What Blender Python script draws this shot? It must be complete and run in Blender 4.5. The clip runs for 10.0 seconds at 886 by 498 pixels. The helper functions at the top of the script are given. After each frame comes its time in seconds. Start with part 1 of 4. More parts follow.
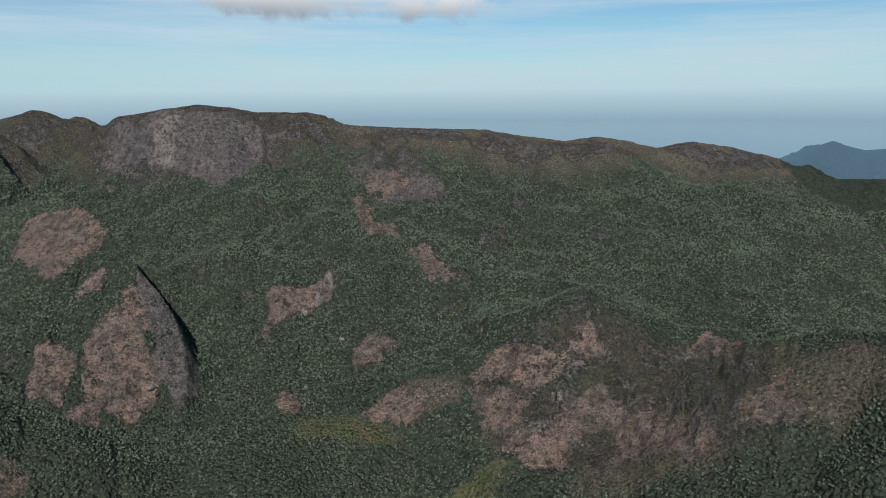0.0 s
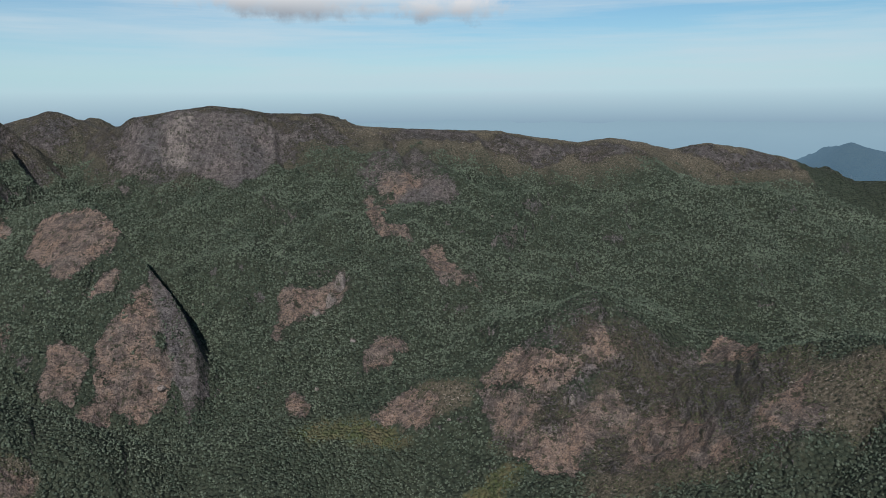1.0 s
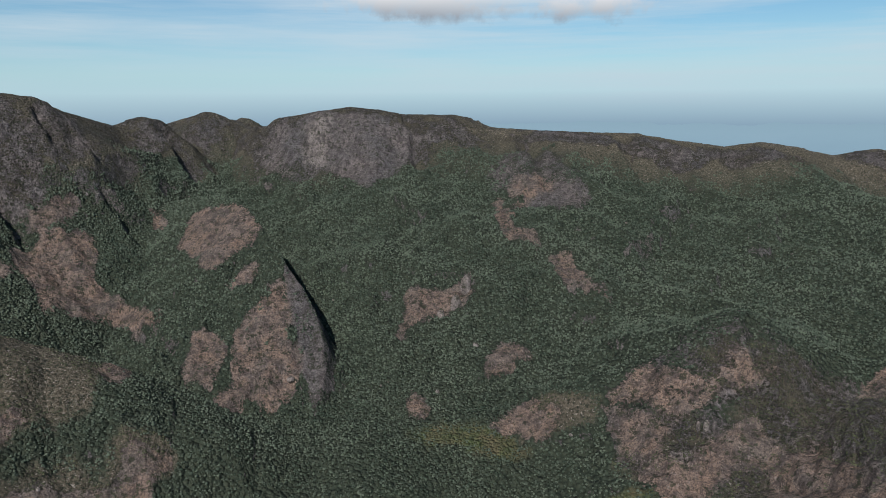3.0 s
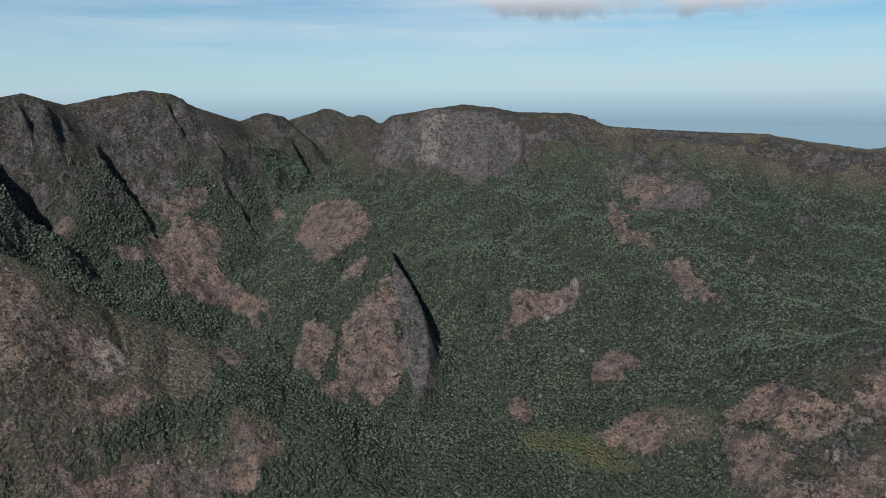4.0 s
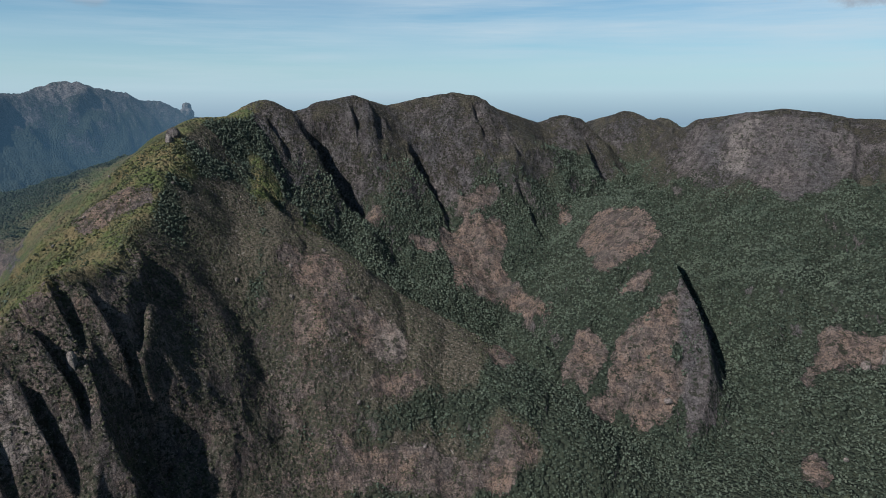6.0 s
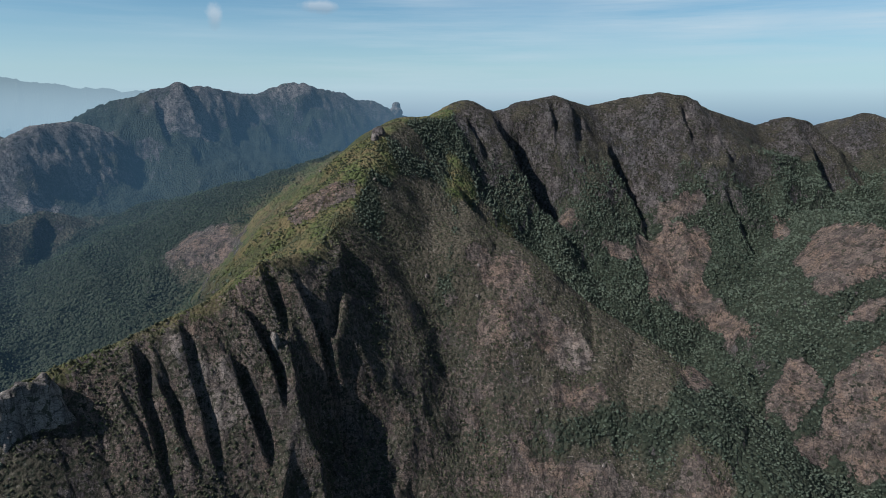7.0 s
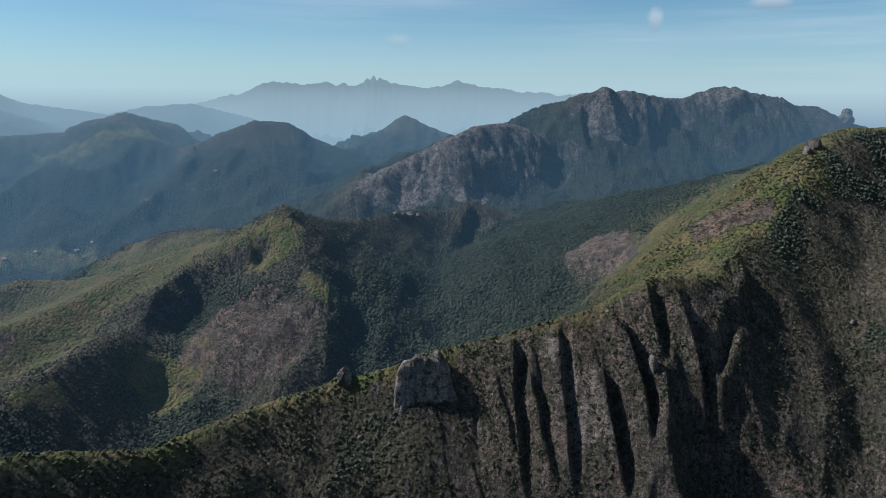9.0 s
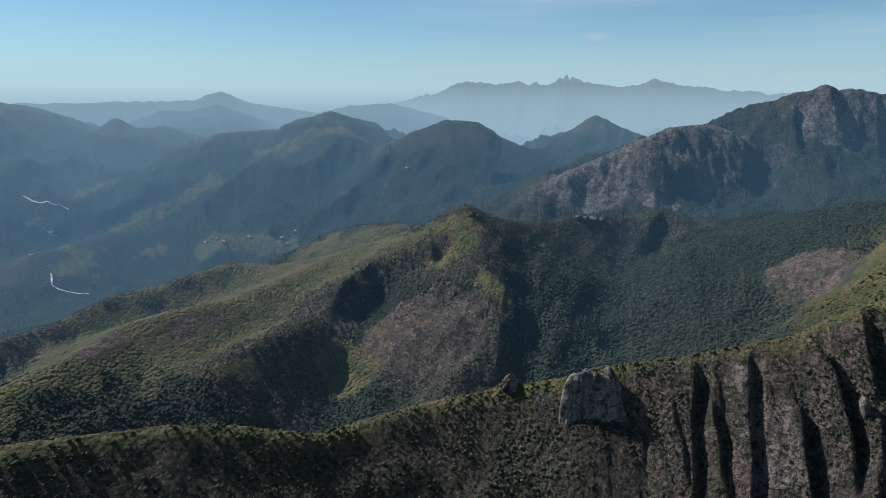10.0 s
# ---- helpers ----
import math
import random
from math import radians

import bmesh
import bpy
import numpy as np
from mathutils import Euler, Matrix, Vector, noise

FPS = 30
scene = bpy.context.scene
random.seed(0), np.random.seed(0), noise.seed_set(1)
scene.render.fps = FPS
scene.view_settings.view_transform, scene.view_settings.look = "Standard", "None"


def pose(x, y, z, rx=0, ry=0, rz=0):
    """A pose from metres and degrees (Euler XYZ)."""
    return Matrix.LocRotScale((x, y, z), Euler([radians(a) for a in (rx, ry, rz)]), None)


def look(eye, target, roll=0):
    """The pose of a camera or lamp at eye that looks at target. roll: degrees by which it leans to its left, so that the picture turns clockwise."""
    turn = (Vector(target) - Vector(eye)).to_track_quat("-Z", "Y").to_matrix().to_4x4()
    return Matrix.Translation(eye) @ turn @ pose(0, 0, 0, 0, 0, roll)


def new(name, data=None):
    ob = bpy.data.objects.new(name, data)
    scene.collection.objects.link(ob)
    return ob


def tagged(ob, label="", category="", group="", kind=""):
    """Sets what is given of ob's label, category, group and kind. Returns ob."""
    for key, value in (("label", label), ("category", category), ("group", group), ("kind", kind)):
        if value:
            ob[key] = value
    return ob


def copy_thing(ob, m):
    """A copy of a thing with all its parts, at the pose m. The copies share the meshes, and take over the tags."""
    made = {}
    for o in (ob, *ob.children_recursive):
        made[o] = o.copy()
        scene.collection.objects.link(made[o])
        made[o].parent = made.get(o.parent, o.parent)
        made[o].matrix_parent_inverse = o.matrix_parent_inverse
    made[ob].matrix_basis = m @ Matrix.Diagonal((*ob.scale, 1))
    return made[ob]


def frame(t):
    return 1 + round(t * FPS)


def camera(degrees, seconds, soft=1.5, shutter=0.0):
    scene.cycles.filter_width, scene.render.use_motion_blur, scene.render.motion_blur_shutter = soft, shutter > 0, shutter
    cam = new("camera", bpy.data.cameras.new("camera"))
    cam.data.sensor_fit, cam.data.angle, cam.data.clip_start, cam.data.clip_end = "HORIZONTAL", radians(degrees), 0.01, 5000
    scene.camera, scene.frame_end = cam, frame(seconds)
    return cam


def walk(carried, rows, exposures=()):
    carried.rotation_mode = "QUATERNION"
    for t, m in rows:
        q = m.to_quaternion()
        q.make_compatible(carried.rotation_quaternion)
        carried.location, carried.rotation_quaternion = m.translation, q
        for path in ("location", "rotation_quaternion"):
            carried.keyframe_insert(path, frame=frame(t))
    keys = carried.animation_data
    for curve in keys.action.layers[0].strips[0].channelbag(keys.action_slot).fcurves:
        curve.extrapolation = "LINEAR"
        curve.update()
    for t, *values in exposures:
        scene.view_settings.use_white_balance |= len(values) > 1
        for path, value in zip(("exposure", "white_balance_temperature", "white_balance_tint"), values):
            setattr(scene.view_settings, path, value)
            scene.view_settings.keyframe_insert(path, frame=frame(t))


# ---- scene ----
cam = camera(65.7, 10.0, soft=0.6)
PATH = [
    (0.0, 0.0, -0.0, 0.1, 77.59, 0.36, 0.0),
    (0.5, 3.0, 3.2, 0.9, 77.62, 0.4, 0.88),
    (1.0, 2.8, 7.8, 0.7, 77.66, 0.4, 1.11),
    (1.5, 2.1, 12.6, -0.1, 77.74, 0.4, 2.65),
    (2.0, 2.3, 18.9, 0.9, 77.72, 0.38, 5.36),
    (3.5, 5.4, 39.6, 3.5, 77.74, 0.39, 16.5),
    (4.0, 3.1, 47.1, 2.7, 77.65, 0.29, 21.48),
    (4.5, 1.4, 56.4, 3.5, 77.73, 0.25, 26.12),
    (5.0, -0.5, 64.9, 4.2, 77.76, 0.22, 31.61),
    (5.2, -0.5, 67.4, 4.9, 77.75, 0.14, 34.09),
    (6.5, -5.0, 90.9, 13.9, 77.5, -0.11, 54.19),
    (7.0, -13.3, 99.6, 13.8, 77.51, -0.09, 62.45),
    (7.5, -20.5, 108.4, 14.1, 77.65, -0.11, 70.85),
    (8.0, -28.8, 116.0, 15.9, 77.58, -0.16, 79.57),
    (8.5, -38.6, 122.7, 17.1, 77.68, -0.24, 88.65),
    (9.0, -49.1, 127.2, 17.9, 77.65, -0.35, 96.49),
    (9.5, -58.9, 129.7, 19.4, 77.6, -0.33, 103.98),
    (10.0, -70.7, 133.8, 20.3, 77.5, -0.23, 112.13),
]
walk(cam, [(r[0], pose(*r[1:])) for r in PATH], exposures=[(0, 0.5, 6270, 10), (6, 0.5, 6130, 10), (10, 0.5, 6050, 10)])

# ---- sun, sky and air ----
SUN_LEFT, SUN_HEIGHT = 176.0, 44.0        # degrees left of the first view, degrees above the horizon
sun_way = Vector((-math.sin(radians(SUN_LEFT)) * math.cos(radians(SUN_HEIGHT)),
                  math.cos(radians(SUN_LEFT)) * math.cos(radians(SUN_HEIGHT)), math.sin(radians(SUN_HEIGHT))))
sun = new("sun", bpy.data.lights.new("sun", "SUN"))
sun.data.energy, sun.data.angle, sun.data.color = 5.0, radians(0.5), (1.0, 0.955, 0.91)
sun.matrix_world = look(sun_way * 900, (0, 0, 0))


class Nodes:
    """A small hand for node trees: n("Type", inputs by name or index, settings by keyword)."""

    def __init__(self, tree):
        self.tree = tree

    def __call__(self, kind, ins=None, **settings):
        node = self.tree.nodes.new("ShaderNode" + kind)
        for key, value in settings.items():
            setattr(node, key, value)
        for key, value in (ins or {}).items():
            if isinstance(value, bpy.types.NodeSocket):
                self.tree.links.new(value, node.inputs[key])
            else:
                node.inputs[key].default_value = value
        return node

    def math(self, op, a, b=0.0, clamp=False):
        return self("Math", {0: a, 1: b}, operation=op, use_clamp=clamp).outputs[0]

    def mix(self, fac, a, b, blend="MIX"):
        node = self("Mix", {"Factor": fac, 6: a, 7: b}, data_type="RGBA", blend_type=blend)
        return node.outputs[2]

    def span(self, value, a, b, lo=0.0, hi=1.0):
        return self("MapRange", {0: value, 1: a, 2: b, 3: lo, 4: hi}).outputs[0]

    def noise(self, vector, scale, detail=4.0, rough=0.55):
        return self("TexNoise", {"Vector": vector, "Scale": scale, "Detail": detail, "Roughness": rough}).outputs[0]


HAZE = (0.26, 0.37, 0.46, 1)
world = bpy.data.worlds.new("world")
scene.world = world
world.use_nodes = True
world.node_tree.nodes.clear()
n = Nodes(world.node_tree)
way = n("TexCoord").outputs["Generated"]
x, y, z = n("SeparateXYZ", {0: way}).outputs
up = n.math("MAXIMUM", z, 0.035)
sky = n("TexSky", {"Vector": n("CombineXYZ", {0: x, 1: y, 2: up}).outputs[0]}, sky_type="NISHITA", sun_disc=False,
        sun_elevation=radians(SUN_HEIGHT), sun_rotation=radians(-SUN_LEFT), altitude=1500, air_density=1.0, dust_density=0.3, ozone_density=2.0)
blue = n.mix(1.0, sky.outputs[0], (0.058, 0.082, 0.086, 1), "MULTIPLY")
# thin high cloud, drawn out in long level streaks
drawn = n("Mapping", {"Vector": way, "Rotation": (radians(2.0), radians(-1.5), 0), "Scale": (1.3, 1.3, 24.0)}).outputs[0]
streak = n.span(n.noise(drawn, 1.0, 7.0, 0.62), 0.39, 0.66)
patch = n.span(n.noise(n("Mapping", {"Vector": way, "Scale": (1.0, 1.0, 4.0)}).outputs[0], 1.6, 3.0, 0.5), 0.34, 0.60)
side = n.span(y, -0.55, 0.65, 0.12, 0.85)
veil = n.math("MULTIPLY", n.math("MULTIPLY", streak, patch), side)
clouded = n.mix(veil, blue, (0.62, 0.70, 0.74, 1))
# pale air above the horizon, and the grey-blue air of the lowlands under it
glow = n.math("POWER", n.span(z, 0.16, 0.0), 1.4)
pale = n.mix(n.math("MULTIPLY", glow, 0.8), clouded, (0.48, 0.61, 0.67, 1))
below = n.span(z, 0.012, -0.035)
air = n.mix(below, pale, HAZE)
# small fair-weather clouds: degrees left of the first view and up, half sizes, thickness
ragged = n.noise(way, 22.0, 6.0, 0.6)
for left, high, wide, tall, thick in [(12.5, 7.4, 7.1, 1.2, 0.9), (15.8, 7.4, 2.8, 1.0, 0.8), (-0.3, 7.0, 3.6, 1.1, 0.95), (80.0, 5.9, 0.45, 0.8, 0.4), (72.3, 6.9, 1.2, 0.4, 0.4), (100.1, 4.5, 0.9, 0.5, 0.2)]:
    a, e = radians(left), radians(high)
    away = n("VectorMath", {0: way, 1: (-math.sin(a) * math.cos(e), math.cos(a) * math.cos(e), math.sin(e))}, operation="SUBTRACT").outputs[0]
    away = n("Mapping", {"Vector": away, "Scale": (1 / radians(wide), 1 / radians(wide), 1 / radians(tall))}).outputs[0]
    size = n("VectorMath", {0: away}, operation="LENGTH").outputs["Value"]
    body = n.math("SUBTRACT", 1.35, n.math("ADD", size, n.span(ragged, 0.25, 0.75, -0.75, 0.75)))
    mass = n.math("MULTIPLY", n.span(body, 0.1, 1.0), thick)
    light = n.mix(n.span(n("SeparateXYZ", {0: away}).outputs[2], -0.9, 0.4), (0.30, 0.33, 0.37, 1), (0.72, 0.72, 0.72, 1))
    air = n.mix(mass, air, light)
world.node_tree.links.new(n("Background", {"Color": air, "Strength": 0.71}).outputs[0], n("OutputWorld").inputs[0])


def material(name):
    m = bpy.data.materials.new(name)
    m.use_nodes = True
    m.node_tree.nodes.clear()
    return m, Nodes(m.node_tree)


def attribute(n, name):
    return n("Attribute", attribute_name=name).outputs["Fac"]


def stone_colours(n, place, slab, pale):
    """Weathered granite: grey on walls, brown on slabs, with dark and pale streaks down the fall line, moss and cracks."""
    tall = n("Mapping", {"Vector": place, "Scale": (1.0, 1.0, 0.08)}).outputs[0]
    streak, fine_streak = n.noise(tall, 0.065, 6.0, 0.68), n.noise(tall, 0.30, 5.0, 0.65)
    broad, mid = n.noise(place, 0.012, 4.0), n.noise(place, 0.06, 6.0, 0.65)
    grey = n.mix(n.span(broad, 0.35, 0.65), (0.128, 0.108, 0.102, 1), (0.094, 0.087, 0.088, 1))
    brown = n.mix(n.span(broad, 0.38, 0.62), (0.165, 0.118, 0.094, 1), (0.126, 0.101, 0.087, 1))
    stone = n.mix(slab, grey, brown)
    stone = n.mix(n.math("MULTIPLY", slab, n.span(n.noise(place, 0.028, 4.0, 0.6), 0.48, 0.60, 0.0, 0.6)), stone, (0.190, 0.127, 0.092, 1))
    stone = n.mix(n.span(streak, 0.55, 0.40, 0.0, 0.7), stone, (0.034, 0.029, 0.029, 1))
    stone = n.mix(n.span(fine_streak, 0.56, 0.70, 0.0, 0.55), stone, (0.235, 0.205, 0.185, 1))
    stone = n.mix(n.span(fine_streak, 0.46, 0.34, 0.0, 0.65), stone, (0.036, 0.030, 0.027, 1))
    stone = n.mix(n.math("MULTIPLY", pale, n.span(streak, 0.36, 0.56, 0.0, 0.85)), stone, (0.255, 0.222, 0.196, 1))
    moss = n.noise(place, 0.095, 8.0, 0.72)
    stone = n.mix(n.span(moss, 0.455, 0.425, 0.0, 0.85), stone, (0.026, 0.029, 0.017, 1))
    crack = n("TexVoronoi", {"Vector": n("Mapping", {"Vector": place, "Scale": (1.0, 1.0, 0.35)}).outputs[0], "Scale": 0.075}, feature="DISTANCE_TO_EDGE").outputs["Distance"]
    stone = n.mix(n.span(crack, 0.03, 0.0, 0.0, 0.7), stone, (0.021, 0.019, 0.018, 1))
    layered = n.noise(n("Mapping", {"Vector": place, "Rotation": (0.09, -0.07, 0), "Scale": (0.016, 0.016, 0.30)}).outputs[0], 1.0, 6.0, 0.7)
    ledge = n.span(n.math("ABSOLUTE", n.math("SUBTRACT", layered, 0.5)), 0.022, 0.0)
    stone = n.mix(n.math("MULTIPLY", ledge, 0.75), stone, (0.020, 0.019, 0.016, 1))
    joint = n("TexVoronoi", {"Vector": n("Mapping", {"Vector": place, "Scale": (1.0, 1.0, 0.6)}).outputs[0], "Scale": 0.21}, feature="DISTANCE_TO_EDGE").outputs["Distance"]
    stone = n.mix(n.math("MULTIPLY", n.span(joint, 0.05, 0.0), n.span(moss, 0.44, 0.54, 0.0, 0.8)), stone, (0.028, 0.025, 0.022, 1))
    flake = n.noise(place, 0.30, 3.0, 0.65)
    stone = n.mix(n.span(flake, 0.65, 0.70, 0.0, 0.5), stone, (0.255, 0.225, 0.200, 1))
    grain = n.span(n.noise(place, 0.42, 7.0, 0.78), 0.30, 0.70, 0.66, 1.34)
    stone = n.mix(1.0, stone, n("CombineColor", {0: grain, 1: grain, 2: grain}).outputs[0], "MULTIPLY")
    return stone, streak, mid


def add_haze_glow(n, place, shader, farthest=(0.295, 0.43, 0.515, 1)):
    """Mixes shader with a blue-grey emission that paints haze, stronger when far or low."""
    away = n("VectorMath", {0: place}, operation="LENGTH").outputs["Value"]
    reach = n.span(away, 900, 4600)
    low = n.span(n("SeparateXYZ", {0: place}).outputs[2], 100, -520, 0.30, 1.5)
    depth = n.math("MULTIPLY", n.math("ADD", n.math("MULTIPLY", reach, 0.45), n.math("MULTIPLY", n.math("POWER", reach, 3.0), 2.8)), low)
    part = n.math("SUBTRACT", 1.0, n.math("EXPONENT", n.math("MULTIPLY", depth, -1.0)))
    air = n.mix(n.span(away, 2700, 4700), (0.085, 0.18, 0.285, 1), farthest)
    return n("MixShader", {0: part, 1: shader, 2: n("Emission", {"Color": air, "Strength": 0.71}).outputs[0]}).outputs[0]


def slope_material(name, haze_glow, farthest=(0.295, 0.43, 0.515, 1)):
    m, n = material(name)
    place = n("NewGeometry").outputs["Position"]
    rock, slab, pale, grass, scrubby = [attribute(n, k) for k in ("rock", "slab", "pale", "grass", "scrubby")]
    broad, mid, fine = n.noise(place, 0.006, 5.0), n.noise(place, 0.03, 7.0, 0.68), n.noise(place, 0.22, 5.0, 0.65)
    stone, streak, grain = stone_colours(n, place, slab, pale)
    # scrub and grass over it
    # base kept near black, painting in the shade of gaps between crowns
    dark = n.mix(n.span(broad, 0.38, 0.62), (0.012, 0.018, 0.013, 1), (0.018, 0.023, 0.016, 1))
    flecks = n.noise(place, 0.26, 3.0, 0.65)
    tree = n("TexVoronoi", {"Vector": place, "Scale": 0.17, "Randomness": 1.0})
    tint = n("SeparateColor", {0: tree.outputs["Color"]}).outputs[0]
    # random tone per crown; cell middles lighter, edges darker, as painted crown shading
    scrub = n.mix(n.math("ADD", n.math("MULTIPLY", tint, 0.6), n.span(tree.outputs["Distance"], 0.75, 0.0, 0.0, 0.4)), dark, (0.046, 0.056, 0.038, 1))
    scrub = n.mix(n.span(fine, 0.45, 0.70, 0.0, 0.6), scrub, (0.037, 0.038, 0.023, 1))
    heath = n.mix(n.span(fine, 0.36, 0.60), (0.018, 0.021, 0.014, 1), (0.094, 0.078, 0.057, 1))
    heath = n.mix(n.math("MULTIPLY", n.span(flecks, 0.60, 0.645), n.span(broad, 0.42, 0.55, 0.25, 1.0)), heath, (0.205, 0.178, 0.155, 1))
    scrub = n.mix(scrubby, scrub, heath)
    dry = n.mix(n.span(mid, 0.40, 0.58), (0.145, 0.114, 0.058, 1), (0.082, 0.100, 0.034, 1))
    dry = n.mix(n.span(fine, 0.50, 0.32, 0.0, 0.7), dry, (0.018, 0.022, 0.010, 1))
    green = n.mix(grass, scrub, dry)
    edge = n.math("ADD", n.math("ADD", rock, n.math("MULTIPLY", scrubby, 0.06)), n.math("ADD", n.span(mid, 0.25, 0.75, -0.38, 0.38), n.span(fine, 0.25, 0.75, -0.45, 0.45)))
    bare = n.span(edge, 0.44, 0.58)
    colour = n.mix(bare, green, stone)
    round_top = n.math("SUBTRACT", 1.0, n.math("POWER", tree.outputs["Distance"], 2.0))
    lumps = n.math("MULTIPLY", round_top, n.math("MULTIPLY", n.math("SUBTRACT", 1.0, bare), n.math("SUBTRACT", 1.0, n.math("MULTIPLY", scrubby, 0.7))))
    relief = n.math("ADD", n.math("MULTIPLY", lumps, 4.0), n.math("ADD", n.math("MULTIPLY", streak, n.math("MULTIPLY", bare, n.span(slab, 0.0, 1.0, 6.0, 2.0))), n.math("ADD", n.math("MULTIPLY", fine, 2.5), n.math("MULTIPLY", grain, 5.0))))
    bump = n("Bump", {"Height": relief, "Strength": 1.0, "Distance": 2.3}).outputs[0]
    shader = n("BsdfPrincipled", {"Base Color": colour, "Roughness": 0.92, "Specular IOR Level": 0.1, "Normal": bump}).outputs[0]
    if haze_glow:
        shader = add_haze_glow(n, place, shader, farthest)
    m.node_tree.links.new(shader, n("OutputMaterial").inputs[0])
    return m


def leaf_material(name, dark, light, haze_glow=False):
    m, n = material(name)
    geometry = n("NewGeometry")
    pick, place = geometry.outputs["Random Per Island"], geometry.outputs["Position"]
    stand = n.noise(place, 0.011, 6.0, 0.65)
    colour = n.mix(n.span(n.math("ADD", n.math("MULTIPLY", pick, 0.62), n.span(stand, 0.36, 0.64, 0.0, 0.42)), 0.0, 1.0), dark, light)
    bump = n("Bump", {"Height": n.noise(place, 0.7, 4.0, 0.7), "Strength": 1.0, "Distance": 1.6}).outputs[0]
    shader = n("BsdfPrincipled", {"Base Color": colour, "Roughness": 0.85, "Specular IOR Level": 0.08, "Normal": bump}).outputs[0]
    if haze_glow:
        shader = add_haze_glow(n, place, shader)
    m.node_tree.links.new(shader, n("OutputMaterial").inputs[0])
    return m


SLOPE = slope_material("scrub_and_stone", False)
# far slopes and far leaves have their haze painted in as emission
FAR_SLOPE = slope_material("far_scrub_and_stone_haze_glow", True)
RANGE_SLOPE = slope_material("horizon_scrub_and_stone_haze_glow", True, (0.36, 0.50, 0.58, 1))
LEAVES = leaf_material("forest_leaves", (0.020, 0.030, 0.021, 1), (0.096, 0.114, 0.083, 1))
FAR_LEAVES = leaf_material("far_leaves_haze_glow", (0.014, 0.022, 0.016, 1), (0.062, 0.076, 0.046, 1), True)
SHRUBS = leaf_material("shrub_leaves", (0.020, 0.027, 0.015, 1), (0.086, 0.088, 0.050, 1))


def boulder_material(name, pale, haze_glow=False):
    m, n = material(name)
    place = n("NewGeometry").outputs["Position"]
    stone, streak, grain = stone_colours(n, place, 0.25, pale)
    lichen = n.span(n.noise(place, 0.35, 5.0, 0.7), 0.58, 0.70, 0.0, 0.7)
    colour = n.mix(lichen, stone, (0.07, 0.075, 0.045, 1))
    relief = n.math("ADD", n.math("MULTIPLY", grain, 3.0), n.math("MULTIPLY", n.noise(place, 0.5, 6.0, 0.7), 1.5))
    bump = n("Bump", {"Height": relief, "Strength": 0.9, "Distance": 1.0}).outputs[0]
    shader = n("BsdfPrincipled", {"Base Color": colour, "Roughness": 0.9, "Specular IOR Level": 0.15, "Normal": bump}).outputs[0]
    if haze_glow:
        shader = add_haze_glow(n, place, shader)
    m.node_tree.links.new(shader, n("OutputMaterial").inputs[0])
    return m


def plain_material(name, one, two, scale, rough=0.8):
    m, n = material(name)
    place = n("NewGeometry").outputs["Position"]
    colour = n.mix(n.span(n.noise(place, scale, 5.0, 0.6), 0.35, 0.65), one, two)
    shader = n("BsdfPrincipled", {"Base Color": colour, "Roughness": rough}).outputs[0]
    # haze emission on everything made with this, all of it in the valley
    shader = add_haze_glow(n, place, shader)
    m.node_tree.links.new(shader, n("OutputMaterial").inputs[0])
    return m


GRANITE = boulder_material("weathered_granite", 0.3)
PALE_GRANITE = boulder_material("pale_granite", 0.6)
BLOCK_GRANITE = boulder_material("block_granite", 1.0)
# same stone with the haze emission added, for rocks on far ridges
FAR_GRANITE = boulder_material("far_granite_haze_glow", 0.3, True)
DARK_GRANITE = boulder_material("dark_granite", 0.0)
PLASTER = plain_material("house_plaster", (0.72, 0.70, 0.66, 1), (0.60, 0.57, 0.52, 1), 0.4)
CLAY = plain_material("roof_clay", (0.30, 0.14, 0.09, 1), (0.38, 0.19, 0.12, 1), 0.5)
DUST = plain_material("dirt_road", (0.46, 0.39, 0.31, 1), (0.58, 0.51, 0.42, 1), 0.05)

# ---- the shape of the land, in metres, as numpy heights ----
def lattice(ix, iy, seed):
    h = (ix * 374761393 + iy * 668265263 + seed * 974711) & 0xFFFFFFFF
    h = ((h ^ (h >> 13)) * 1274126177) & 0xFFFFFFFF
    return ((h ^ (h >> 16)) & 0xFFFF) / 65535.0


def value_noise(x, y, seed):
    """Smooth noise from -1 to 1 with a cell of one unit."""
    fx, fy = np.floor(x), np.floor(y)
    ix, iy = fx.astype(np.int64), fy.astype(np.int64)
    u, v = x - fx, y - fy
    u, v = u * u * u * (u * (u * 6 - 15) + 10), v * v * v * (v * (v * 6 - 15) + 10)
    a, b = lattice(ix, iy, seed), lattice(ix + 1, iy, seed)
    c, d = lattice(ix, iy + 1, seed), lattice(ix + 1, iy + 1, seed)
    return ((a + (b - a) * u) * (1 - v) + (c + (d - c) * u) * v) * 2 - 1


def fbm(x, y, size, octaves, seed, ridged=False):
    total, amp, weight = 0.0, 1.0, 0.0
    for k in range(octaves):
        c, s = math.cos(0.6 * k), math.sin(0.6 * k)
        layer = value_noise((c * x - s * y) / size, (s * x + c * y) / size, seed + k)
        total = total + amp * ((1 - 2 * np.abs(layer)) if ridged else layer)
        weight, amp, size = weight + amp, amp * 0.5, size * 0.47
    return total / weight


def step(a, b, v):
    t = np.clip((v - a) / (b - a), 0, 1)
    return t * t * (3 - 2 * t)


